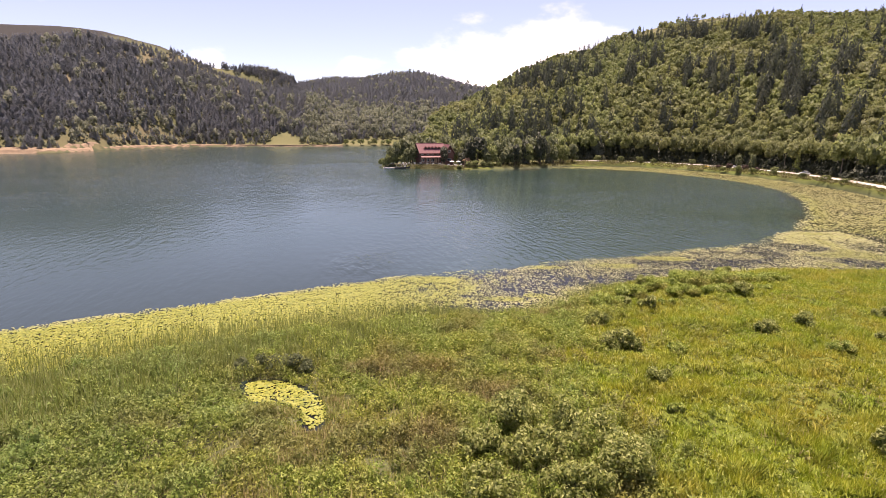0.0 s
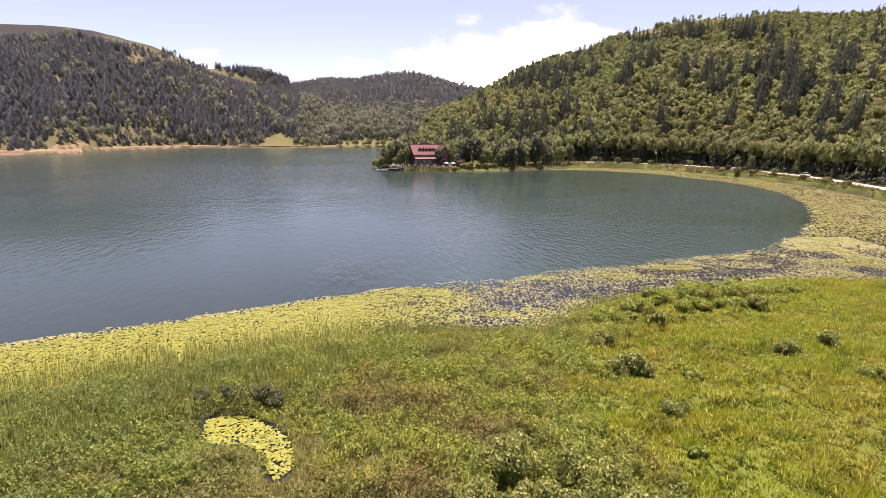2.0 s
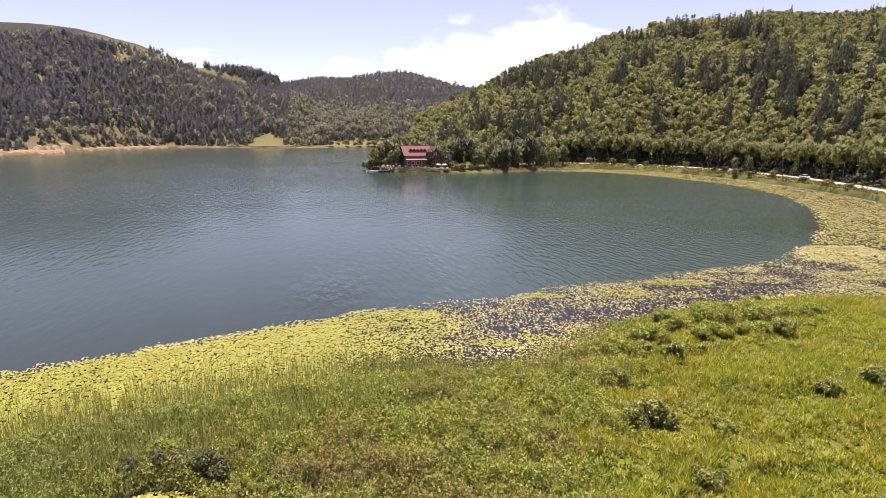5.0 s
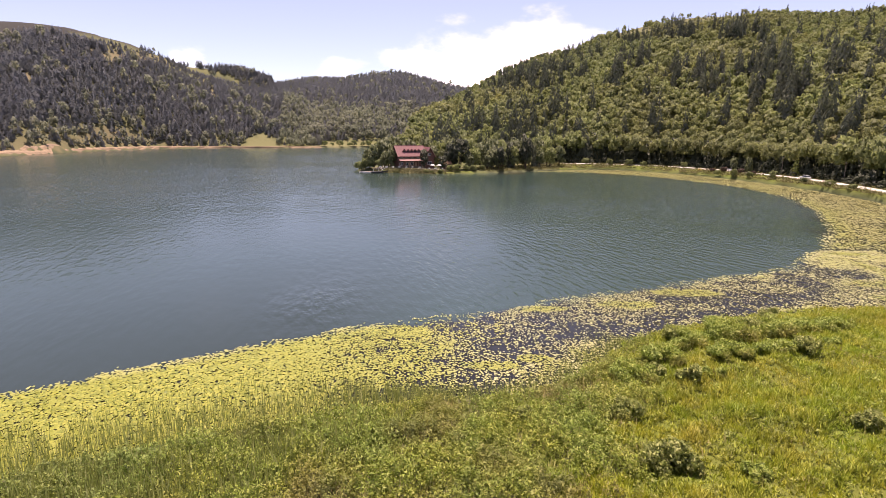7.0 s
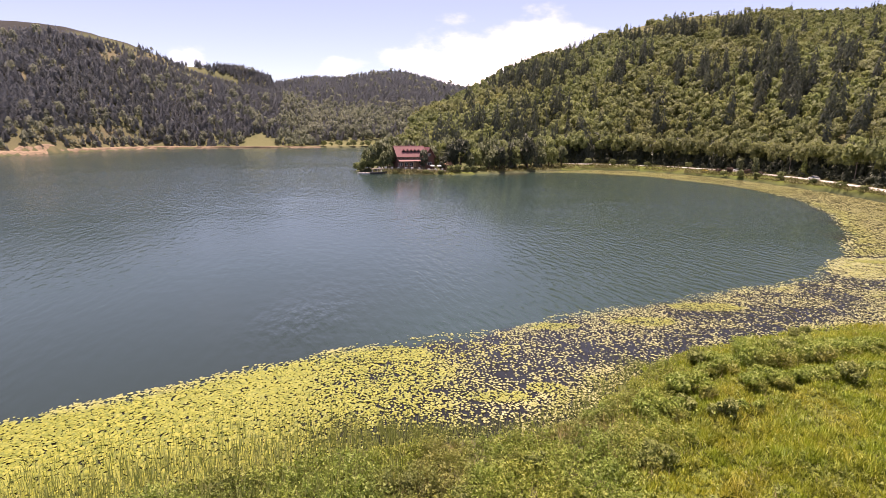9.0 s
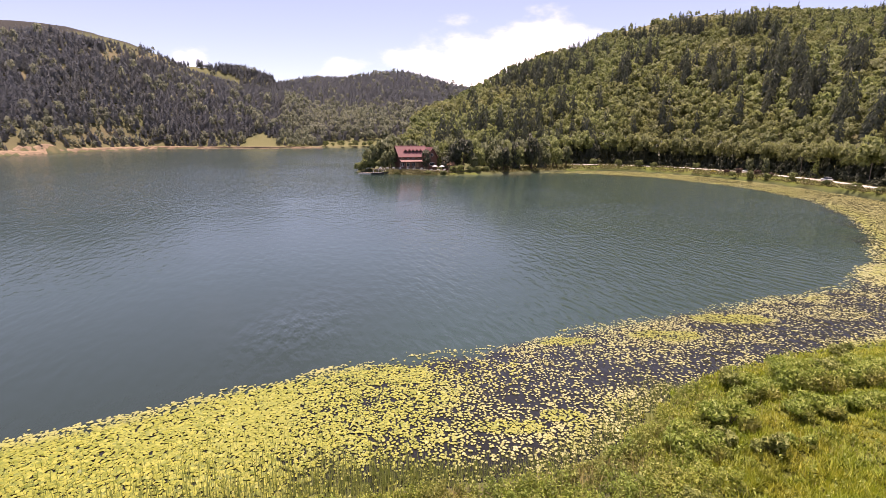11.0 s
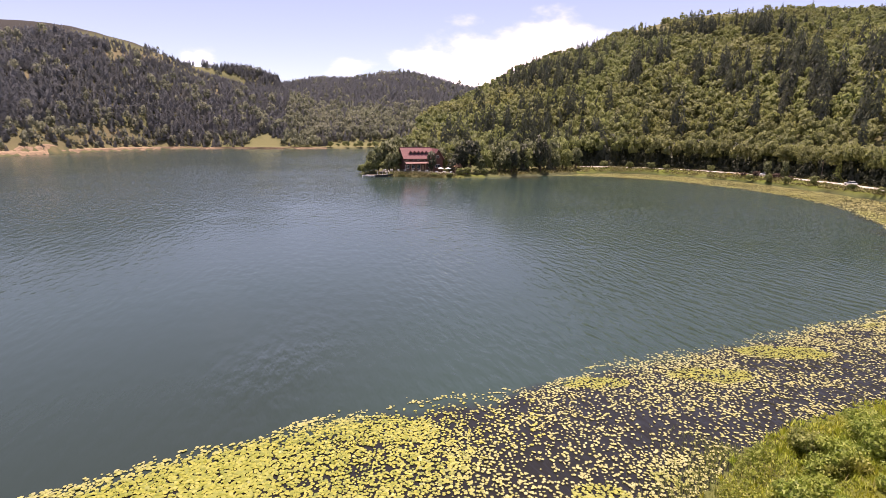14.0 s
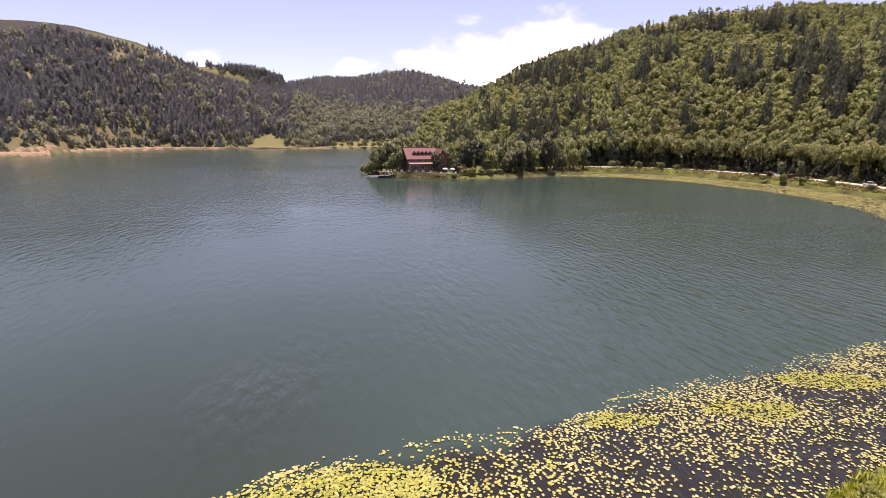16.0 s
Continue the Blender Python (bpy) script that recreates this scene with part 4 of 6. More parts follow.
def build_single_pads():
    """The nearest pads, one by one: notched leaves with a raised rim."""
    shapes = []
    for k in range(4):
        bm = bmesh.new()
        n = 11
        rim = []
        mid = bm.verts.new((0, 0, 0.012))
        for i in range(n):
            a = 0.28 + i * (6.283 - 0.56) / (n - 1)
            r = 0.095 * (1 + 0.06 * math.sin(3 * a + k))
            rim.append(bm.verts.new((math.cos(a) * r, math.sin(a) * r * 1.08, 0.004 + 0.010 * ((i + k) % 3 == 0))))
        for a, b in zip(rim, rim[1:]):
            bm.faces.new((mid, a, b))
        me = bpy.data.meshes.new("leaf")
        bm.to_mesh(me)
        bm.free()
        me.materials.append(M_PAD)
        shapes.append(me)
    g = random.Random(12)
    for i, (px, py) in enumerate(own_pads):
        ob = new("leaf", shapes[i % 4])
        ob.parent = pads
        k = g.uniform(0.75, 1.25)
        ob.matrix_local = pose(float(px), float(py), 0.03 + g.uniform(0, 0.015), g.uniform(-4, 4), g.uniform(-4, 4), g.uniform(0, 360)) @ Matrix.Diagonal((k, k, 1, 1))


build_single_pads()


# ---- meadow, herbs and reeds ----
def blades(x, y, z, high, wide, lean, seed):
    """Upright blades: one slim triangle each."""
    g = np.random.default_rng(seed)
    n = len(x)
    a = g.uniform(0, 6.283, n)
    ca, sa = np.cos(a) * wide / 2, np.sin(a) * wide / 2
    b = g.uniform(0, 6.283, n)
    k = lean * g.uniform(0.3, 1, n) * high
    base = np.stack([x, y, z], -1)
    off = np.stack([ca, sa, 0 * ca], -1)
    tip = base + np.stack([np.cos(b) * k, np.sin(b) * k, high], -1)
    soft = np.stack([0.5 * np.cos(b), 0.5 * np.sin(b), np.full(n, 0.8)], -1) + 0.25 * g.normal(size=(n, 3))
    return np.stack([base - off, base + off, tip], 1).reshape(-1, 3), tri_normals(soft)


def herb_leaves(x, y, z, rad, high, count, leaf, seed):
    """Leafy clumps: loose leaves over a dome at each place."""
    g = np.random.default_rng(seed)
    n = len(x)
    d = g.normal(size=(n, count, 3))
    d[..., 2] = np.abs(d[..., 2]) + 0.25
    d /= np.linalg.norm(d, axis=-1, keepdims=True)
    k = g.uniform(0.55, 1.05, (n, count, 1))
    mid = np.stack([x, y, z], -1)[:, None] + d * k * np.stack([rad, rad, high], -1)[:, None]
    u = np.cross(d, g.normal(size=d.shape))
    u /= np.linalg.norm(u, axis=-1, keepdims=True) + 1e-6
    v = np.cross(d, u) + 0.7 * g.normal(size=d.shape)
    v /= np.linalg.norm(v, axis=-1, keepdims=True) + 1e-6
    s = leaf * g.uniform(0.6, 1.3, (n, count, 1))
    t = np.stack([mid - u * s * 0.45 - v * s * 0.4, mid + u * s * 0.45 - v * s * 0.4, mid + v * s * 0.8], 2)
    return t.reshape(-1, 3), tri_normals(d + 0.6 * g.normal(size=d.shape))


def land_spots(n, seed, x0=-52, x1=100, y0=19, y1=95, near=1e9):
    g = np.random.default_rng(seed)
    x, y = g.uniform(x0, x1, n), g.uniform(y0, y1, n)
    az = np.degrees(np.arctan2(x, y + 3))
    ok = (np.abs(az) < 43) & (y < 40 + 0.6 * np.maximum(x, 0) + 15)
    x, y = x[ok], y[ok]
    d = reach(x, y, SHORE, True)
    ok = ~inside(x, y, SHORE) & ~inside(x, y, POOL) & (d < near)
    return x[ok], y[ok], d[ok], g


def tufts(x, y, z, size, wide, count, seed):
    """Tussocks of grass: blades that lean out from one foot."""
    g = np.random.default_rng(seed)
    n = len(x)
    a = g.uniform(0, 6.283, (n, count))
    out = g.uniform(0.25, 0.95, (n, count)) * size[:, None]
    up = np.sqrt(np.maximum(1.1 * size[:, None] ** 2 - out**2, 0.01)) * g.uniform(0.6, 1.0, (n, count))
    foot = np.stack([x[:, None] + np.cos(a) * 0.06, y[:, None] + np.sin(a) * 0.06, z[:, None] + 0 * a], -1)
    side = np.stack([-np.sin(a), np.cos(a), 0 * a], -1) * (wide * g.uniform(0.6, 1.3, (n, count)) / 2)[..., None]
    tip = foot + np.stack([np.cos(a) * out, np.sin(a) * out, up], -1)
    t = np.stack([foot - side, foot + side, tip], 2)
    return t.reshape(-1, 3), tri_normals(np.stack([0.6 * np.cos(a), 0.6 * np.sin(a), np.full(a.shape, 0.75)], -1) + 0.2 * g.normal(size=(n, count, 3)))


def on_mounds(x, y, count, soft, k=1.0):
    """Turns the normals of growth with the relief that it stands on."""
    e = 0.25
    tilt = np.stack([(mounds(x - e, y) - mounds(x + e, y)) / (2 * e), (mounds(x, y - e) - mounds(x, y + e)) / (2 * e), 0 * x], -1)
    return soft + k * np.repeat(tilt, count * 3, 0)


def build_meadow():
    x, y, d, g = land_spots(290000, 81)
    lump = 0.6 * drift(x, y, 1.8, 84) + 0.4 * drift(x, y, 6.0, 85)
    m = g.uniform(0, 1, len(x)) < meadow_share(x, y) * np.clip(d / 2, 0.3, 1) * np.clip((lump - 0.3) * 4.5, 0.65, 1)
    x, y, lump = x[m], y[m], lump[m]
    size = (0.22 + 1.15 * np.clip(lump - 0.30, 0, 1)) * g.uniform(0.7, 1.25, len(x))
    v, t = tufts(x, y, ground_z(x, y) - 0.03, size, 0.085, 9, 82)
    t = on_mounds(x, y, 9, t, 1.8)
    tagged(new("meadow_grass", leafy("meadow_grass", v, t, M_GRASS)), "tufty yellow-green marsh meadow grass", "grass", kind="stuff")


def rusted(me):
    """Marks the stands of brown, half-withered herbs."""
    v = np.empty(len(me.vertices) * 3, np.float32)
    me.vertices.foreach_get("co", v)
    x, y = v[0::3], v[1::3]
    full = np.zeros(len(x))
    for cx, cy, rx, ry in ((-8.0, 27.6, 4.5, 3.2), (-10.9, 30.5, 2.3, 2.0), (-1.0, 27.5, 2.6, 2.6), (3.0, 34.0, 3.0, 1.4), (-4.0, 37.0, 4.0, 1.6), (9.5, 39.5, 3.0, 1.6), (-17.0, 29.0, 2.5, 1.2)):
        full = np.maximum(full, np.clip(1.35 - ((x - cx) / rx) ** 2 - ((y - cy) / ry) ** 2 + 1.8 * (drift(x, y, 1.6, 141) - 0.5), 0, 1))
    cool = np.clip((-11 - x) / 7 + 1.2 * (drift(x, y, 6, 142) - 0.5), 0, 1)
    for key, values in (("rust", full), ("cool", cool)):
        me.attributes.new(key, "FLOAT", "POINT").data.foreach_set("value", values.astype(np.float32))
    return me


def build_herbs():
    x, y, d, g = land_spots(210000, 91)
    m = (g.uniform(0, 1, len(x)) < 1 - 0.95 * meadow_share(x, y)) & (d > 0.6)
    x, y = x[m], y[m]
    lump = 0.65 * drift(x, y, 1.7, 92) + 0.35 * drift(x, y, 7.0, 94)
    high = (0.18 + 2.1 * np.clip(lump - 0.28, 0, 1)) * g.uniform(0.6, 1.3, len(x))
    high = high * np.where(y > 35.6, 1.25, np.clip(reach(x, y, POOL, True) / 2.2, 0.25, 1))
    v, t = herb_leaves(x, y, ground_z(x, y), g.uniform(0.2, 0.38, len(x)), high, 18, 0.125, 93)
    t = on_mounds(x, y, 18, t, 1.1)
    mx, my = g.uniform(-24, 24, 900), g.uniform(22, 52, 900)
    md = reach(mx, my, SHORE, True)
    ok = ~inside(mx, my, SHORE) & (reach(mx, my, POOL, True) > 1.2) & ~inside(mx, my, POOL) & (md > 3) & (meadow_share(mx, my) < 0.6) & (g.uniform(0, 1, 900) < 0.25 + 0.6 * np.clip((mx + 6) / 8, 0, 1))
    mx, my = mx[ok], my[ok]
    mv, mt = herb_leaves(mx, my, ground_z(mx, my) + 0.05, g.uniform(0.35, 0.95, len(mx)), g.uniform(0.6, 1.35, len(mx)), 130, 0.13, 98)
    v, t = np.concatenate([v, mv]), np.concatenate([t, mt])
    k = g.uniform(0, 1, len(x)) < 0.9
    jx, jy = x[k] + g.normal(0, 0.25, k.sum()), y[k] + g.normal(0, 0.25, k.sum())
    jx, jy = np.concatenate([jx, jx + g.normal(0, 0.3, len(jx))]), np.concatenate([jy, jy + g.normal(0, 0.3, len(jy))])
    rust = drift(jx, jy, 5.0, 96)
    hi = (0.25 + 0.9 * np.clip(rust - 0.35, 0, 1)) * g.uniform(0.7, 1.5, len(jx))
    sv, st = blades(jx, jy, ground_z(jx, jy), hi, g.uniform(0.05, 0.10, len(jx)), 0.35, 97)
    tagged(new("marsh_stalks", rusted(leafy("marsh_stalks", sv, st, M_STALK))), "thin reddish-brown and green stalks among the marsh herbs", "plants", kind="stuff")
    tagged(new("marsh_herbs", rusted(leafy("marsh_herbs", v, t, M_HERB))), "dense knee-high leafy marsh herbs, green with brown patches", "plants", kind="stuff")


def build_outer_growth():
    """Coarser growth on the marsh round the near meadow."""
    g = np.random.default_rng(121)
    x, y = g.uniform(-90, 130, 16000), g.uniform(-70, 75, 16000)
    az = np.degrees(np.arctan2(x, y + 3))
    ok = ~inside(x, y, SHORE) & ~((np.abs(az) < 42) & (y > 19)) & (reach(x, y, SHORE, True) > 1) & (reach(x, y, ROAD) > 4)
    x, y = x[ok], y[ok]
    v, t = herb_leaves(x, y, ground_z(x, y), g.uniform(0.5, 1.1, len(x)), g.uniform(0.2, 0.8, len(x)), 6, 0.42, 122)
    tagged(new("marsh_growth", leafy("marsh_growth", v, t, M_HERB)), "coarse green growth on the marsh round the meadow", "plants", kind="stuff")


build_outer_growth()


def along_shore(n, first, last, deep, seed):
    """Places on land within a band along part of the shore."""
    g = np.random.default_rng(seed)
    pts = np.array(SHORE[first:last], float)
    seg = np.diff(pts, axis=0)
    ln = np.hypot(seg[:, 0], seg[:, 1])
    k = g.choice(len(seg), n, p=ln / ln.sum())
    t, o, e = g.uniform(0, 1, n), g.uniform(-deep, deep, n), g.uniform(-2, 2, n)
    way = seg / ln[:, None]
    x = pts[k, 0] + seg[k, 0] * t - way[k, 1] * o + way[k, 0] * e
    y = pts[k, 1] + seg[k, 1] * t + way[k, 0] * o + way[k, 1] * e
    ok = ~inside(x, y, SHORE) & ~inside(x, y, POOL)
    x, y = x[ok], y[ok]
    return x, y, reach(x, y, SHORE, True), g


def build_reeds():
    x, y, d, g = along_shore(230000, 33, 49, 13, 101)
    band = 5.5 + 6 * np.clip(-x / 20, 0, 1) + 5 * (drift(x, y, 8, 102) - 0.5) - 2.5 * np.clip((x - 20) / 15, 0, 1)
    m = (d < band) & (g.uniform(0, 1, len(x)) < 0.9 * np.clip((band - d) / 3.0, 0, 1) * np.clip(0.3 + d / 4, 0, 1) * np.clip(1 - (x + 3) / 9, 0.3, 1)) & (x > -62)
    x, y, d = x[m], y[m], d[m]
    v, t = blades(x, y, ground_z(x, y) - 0.05, g.uniform(0.6, 1.6, len(x)) * np.clip(0.55 + d / 8, 0, 1) * np.clip(1 - (x + 3) / 14, 0.45, 1), g.uniform(0.05, 0.10, len(x)), 0.35, 103)
    w = np.random.default_rng(104)
    n = 58000
    pts = np.array(SHORE, float)
    k = w.choice(np.arange(38, 49), n, p=np.hypot(*np.diff(pts[38:50], axis=0).T) / np.hypot(*np.diff(pts[38:50], axis=0).T).sum())
    f = w.uniform(0, 1, n)
    seg = pts[k + 1] - pts[k]
    way = seg / np.hypot(seg[:, 0], seg[:, 1])[:, None]
    gx, gy = pts[k, 0] + seg[:, 0] * f, pts[k, 1] + seg[:, 1] * f
    out = w.uniform(-1.0, 1.0, n) + w.exponential(1.0, n) * (0.7 + 2.6 * np.clip((2 - gx) / 10, 0, 1)) * (0.5 + drift(gx, gy, 7, 106))
    gx, gy = gx + way[:, 1] * out, gy - way[:, 0] * out
    ok = (gx > -62) & (gx < 32) & (out < 9)
    gx, gy, n = gx[ok], gy[ok], ok.sum()
    v2, t2 = blades(gx, gy, np.full(n, -0.1), w.uniform(0.5, 1.5, n) * np.clip(1.1 - out[ok] / 12, 0.5, 1) * np.clip(1 - (gx + 3) / 14, 0.4, 1), w.uniform(0.03, 0.06, n), 0.18, 105)
    v, t = np.concatenate([v, v2]), np.concatenate([t, t2])
    tagged(new("reeds", leafy("reeds", v, t, M_REED)), "tall yellow-green reeds standing along the shore", "reeds", kind="stuff")


build_meadow()
build_herbs()
build_reeds()


def build_bank():
    """Rank growth on the bank between the lake and the road."""
    x, y, d, g = along_shore(36000, 20, 33, 19, 111)
    rd = reach(x, y, ROAD)
    m = (rd > 3.2) & (g.uniform(0, 1, len(x)) < 0.35 + 0.9 * (drift(x, y, 9, 112) - 0.35)) & (y > 85)
    x, y, d = x[m], y[m], d[m]
    high = g.uniform(0.25, 0.9, len(x)) * (0.4 + 1.2 * drift(x, y, 12, 113))
    v, t = herb_leaves(x, y, ground_z(x, y), g.uniform(0.4, 0.9, len(x)), high, 8, 0.42, 114)
    tagged(new("bank_growth", leafy("bank_growth", v, t, M_BANK)), "rank brownish-green growth on the bank below the road", "plants", kind="stuff")


build_bank()


# ---- shrubs on the meadow ----
def crown_mesh(name, tris, soft, material, tone=0.5):
    return toned(leafy(name, tris.reshape(-1, 3), tri_normals(soft), material), np.full(tris.size // 3, tone))


def stems(parent, count, high, spread, thick, seed, material, name="stem"):
    """Tapered woody stems leaning outwards from one root."""
    g = random.Random(seed)
    for i in range(count):
        bm = bmesh.new()
        a, k = 6.283 * i / count + g.uniform(-0.4, 0.4), g.uniform(0.3, 1.0) * spread
        bend = Vector((math.cos(a) * k, math.sin(a) * k, high * g.uniform(0.75, 1.0)))
        rings = []
        for j in range(4):
            t = j / 3
            c = Vector((bend.x * t**1.4, bend.y * t**1.4, bend.z * t - 0.12))
            r = thick * (1 - 0.75 * t)
            rings.append([bm.verts.new(c + Vector((math.cos(q) * r, math.sin(q) * r, 0))) for q in (0, 1.257, 2.513, 3.77, 5.027)])
        for p, q in zip(rings, rings[1:]):
            for e in range(5):
                bm.faces.new((p[e], p[(e + 1) % 5], q[(e + 1) % 5], q[e]))
        part(name, bm, material, parent)


def make_shrub(x, y, wide, high, seed, label, material):
    ob = thing("shrub", label, "shrub", (x, y, float(ground_z(x, y)) - 0.03), group="shrubs on the marsh meadow")
    stems(ob, 5, high * 0.75, wide * 0.32, 0.03, seed, M_BARK)
    g = np.random.default_rng(seed)
    out, soft = [], []
    for i in range(9 if wide < 3 else 15):
        a, q = g.uniform(0, 6.283), math.sqrt(g.uniform(0, 1)) * 0.44 * wide
        c = np.array([math.cos(a) * q, math.sin(a) * q * 0.8, high * g.uniform(0.25, 0.8) * (1.1 - q / wide)])
        n = 150 + int(30 * wide)
        d = g.normal(size=(n, 3))
        d /= np.linalg.norm(d, axis=1, keepdims=True)
        mid = c + d * np.array([0.15 * wide, 0.15 * wide, 0.27 * high]) * g.uniform(0.62, 1.12, (n, 1))
        mid[:, 2] = np.maximum(mid[:, 2], 0.04)
        u = np.cross(d, g.normal(size=(n, 3)))
        u /= np.linalg.norm(u, axis=1, keepdims=True)
        v = np.cross(d, u) + 0.45 * g.normal(size=(n, 3))
        v /= np.linalg.norm(v, axis=1, keepdims=True)
        s = 0.165 * g.uniform(0.6, 1.4, (n, 1))
        out.append(np.stack([mid - u * s * 0.42, mid + u * s * 0.35, mid + v * s * 1.1], 1))
        dome = (mid - np.array([0, 0, 0.2 * high])) / np.array([wide, wide, high])
        soft.append(0.6 * d + 0.6 * dome + np.array([0, 0, 0.2]) + 0.6 * g.normal(size=d.shape))
    leaves = new("leaves", crown_mesh("leaves", np.concatenate(out), np.concatenate(soft), material))
    leaves.parent = ob
    return ob


SHRUBS = [(29.0, 63.0, 3.8), (31.8, 62.0, 3.6), (24.1, 61.5, 2.6), (17.0, 54.4, 2.6), (19.0, 53.8, 2.1), (21.2, 52.5, 2.1), (23.5, 53.4, 1.8),
          (14.4, 47.6, 2.5), (15.1, 42.3, 3.4), (19.1, 41.2, 1.9), (15.8, 35.8, 2.1), (33.6, 58.0, 2.5), (37.7, 60.0, 1.7), (29.5, 46.2, 2.1),
          (33.9, 47.5, 2.8), (32.8, 41.2, 2.3), (38.4, 44.0, 1.5), (25.1, 27.4, 2.0), (14.7, 30.9, 1.2), (8.0, 47.6, 1.8), (2.9, 44.9, 1.9),
          (-6.7, 42.3, 1.5), (36.5, 67.0, 2.2), (43.8, 50.9, 1.8), (-13.6, 38.7, 2.8)]
for i, (sx, sy, sw, sh) in enumerate([(29.0, 61.5, 5.0, 2.0), (33.0, 62.0, 4.6, 1.9), (24.2, 60.0, 4.0, 1.6), (36.6, 63.5, 4.0, 1.5), (26.5, 57.0, 3.6, 1.3), (20.8, 56.0, 3.8, 1.5), (17.2, 53.2, 3.4, 1.4), (30.8, 57.6, 3.2, 1.2), (40.5, 64.0, 3.6, 1.2)]):
    make_shrub(sx, sy, sw, sh, 180 + i, "spreading bright-green shrub in the herbs by the shore", M_HERB)
for i, (sx, sy, sw) in enumerate(SHRUBS):
    make_shrub(sx, sy, sw * 0.95, (0.36 + 0.08 * (i % 3)) * sw + 0.25, 200 + i, "low grey-green willow shrub with dark undergrowth on the meadow" if i % 3 else "rounded light-green shrub among the meadow grass", M_BUSH if i % 3 else M_HERB)
# darker leaf colour puts the shade behind the pool into these shrubs
for i, (sx, sy, sw, sh) in enumerate([(-12.6, 37.9, 2.8, 1.7), (-10.3, 37.5, 2.4, 1.5), (-14.6, 37.6, 2.2, 1.3)]):
    make_shrub(sx, sy, sw, sh, 280 + i, "shrub leaning over the lily pool in the marsh, leaves darkened for shade", M_MIDLEAF)
for i, (sx, sy, sw, sh) in enumerate([(4.4, 29.6, 3.6, 2.4), (7.9, 27.6, 4.2, 2.9), (9.4, 24.8, 4.0, 2.4), (5.4, 25.8, 3.4, 2.0), (2.4, 26.8, 3.0, 1.7), (6.6, 22.6, 3.6, 2.0), (2.6, 23.4, 3.0, 1.5)]):
    make_shrub(sx, sy, sw, sh, 260 + i, "tall silvery-green willow bush standing in marsh herbs", M_BUSH)


# ---- single trees on the point and along the road ----
def make_broad(x, y, wide, high, seed, label, group="", material=None, z=None):
    ob = thing("tree", label, "tree", (x, y, float(ground_z(x, y)) if z is None else z), group=group)
    stems(ob, 1, high * 0.6, 0.3, 0.03 * high, seed, M_BARK, "trunk")
    stems(ob, 4, high * 0.62, wide * 0.3, 0.014 * high, seed + 1, M_BARK, "limb")
    t, soft = crown_shape(seed, 26, 26, 0.10)
    t = t * np.array([wide, wide, high * 0.97]) + np.array([0, 0, high * 0.02])
    c = new("crown", crown_mesh("crown", t, soft, material or M_BROAD, 0.35 + 0.4 * random.Random(seed).random()))
    c.parent = ob
    return ob


def make_spruce(x, y, high, seed, label, group="", wide=1.0, z=None, material=None):
    ob = thing("conifer", label, "tree", (x, y, float(ground_z(x, y)) if z is None else z), group=group)
    stems(ob, 1, high * 0.9, 0.05, 0.018 * high, seed, M_BARK, "trunk")
    t, soft = spruce_shape(seed, 15, 13, wide)
    c = new("crown", crown_mesh("crown", t * high, soft, material or M_PINE))
    c.parent = ob
    return ob


GP = "trees on the wooded point"
for i, (tx, ty, tw, th) in enumerate([(-20.5, 273, 7.5, 12.5), (-25.5, 275, 6, 8.5), (-27, 281, 6, 8), (-18, 281, 8, 13), (-14, 284, 9, 13.5), (-7, 286, 8, 13), (1, 284, 8, 13.5),
                                      (8, 283, 8, 12), (10, 275, 6, 8.5), (12.5, 286, 8, 15), (22, 281, 8, 13), (27, 276, 7, 12), (33, 279, 8, 14), (39, 283, 7.5, 13), (45, 287, 8, 13.5),
                                      (51, 291, 8, 14), (-23, 270.5, 6.5, 10.5), (-16.5, 274, 6, 11), (-15.0, 266.6, 5.0, 9.0), (-18.0, 266.4, 4.5, 8.0), (4.2, 276, 6, 10), (13, 281, 7, 12), (24, 270, 6.5, 10), (21, 267, 5, 7.5), (33, 272, 6, 9.5), (44, 279, 6, 10), (50, 283, 6, 9.5), (58, 286.5, 6, 9), (64, 290, 6, 9.5), (70, 295, 6.5, 10), (58, 294, 8, 13), (64, 298, 7, 13), (30, 270, 5, 7), (37, 274.5, 5.5, 8)]):
    make_broad(tx, ty, tw, th, 300 + i, "leafy green lakeside broadleaf tree on the point" if i % 3 else "dark-leaved lakeside tree on the wooded point", GP, M_MIDLEAF if i % 3 != 1 or tx < -12 else None)
for i, (tx, ty, th, tw) in enumerate([(42, 279, 12, 1.1), (55, 286, 12, 1.1), (31, 276, 11, 1.2)]):
    make_spruce(tx, ty, th, 330 + i, "dark wide-branched pine beside the lakeside lodge", GP, tw)
for i, (tx, ty, tw, th) in enumerate([(17.0, 270, 10, 13.5), (13.2, 271, 7, 11), (0.4, 263.4, 4.0, 9.0), (8.8, 263.5, 4.5, 6.5), (35.5, 272, 6, 10.5), (50, 281, 7.5, 15.5), (42, 281, 6, 12)]):
    make_broad(tx, ty, tw, th, 340 + i, "dark round-crowned tree beside the lakeside lodge", GP, M_DARKLEAF)
for i, (tx, ty, tw, th) in enumerate([(-17.5, 259.7, 2.2, 1.1), (-12.0, 259.8, 3.4, 1.0), (-6.6, 258.2, 2.0, 1.3), (1.4, 257.2, 3.6, 1.9), (3.9, 256.9, 2.4, 1.2), (8.0, 256.6, 3.4, 1.8)]):
    make_broad(tx, ty, tw, th, 360 + i, "low grassy-green bush below the terrace wall", "bushes below the terrace", None, 0.0)
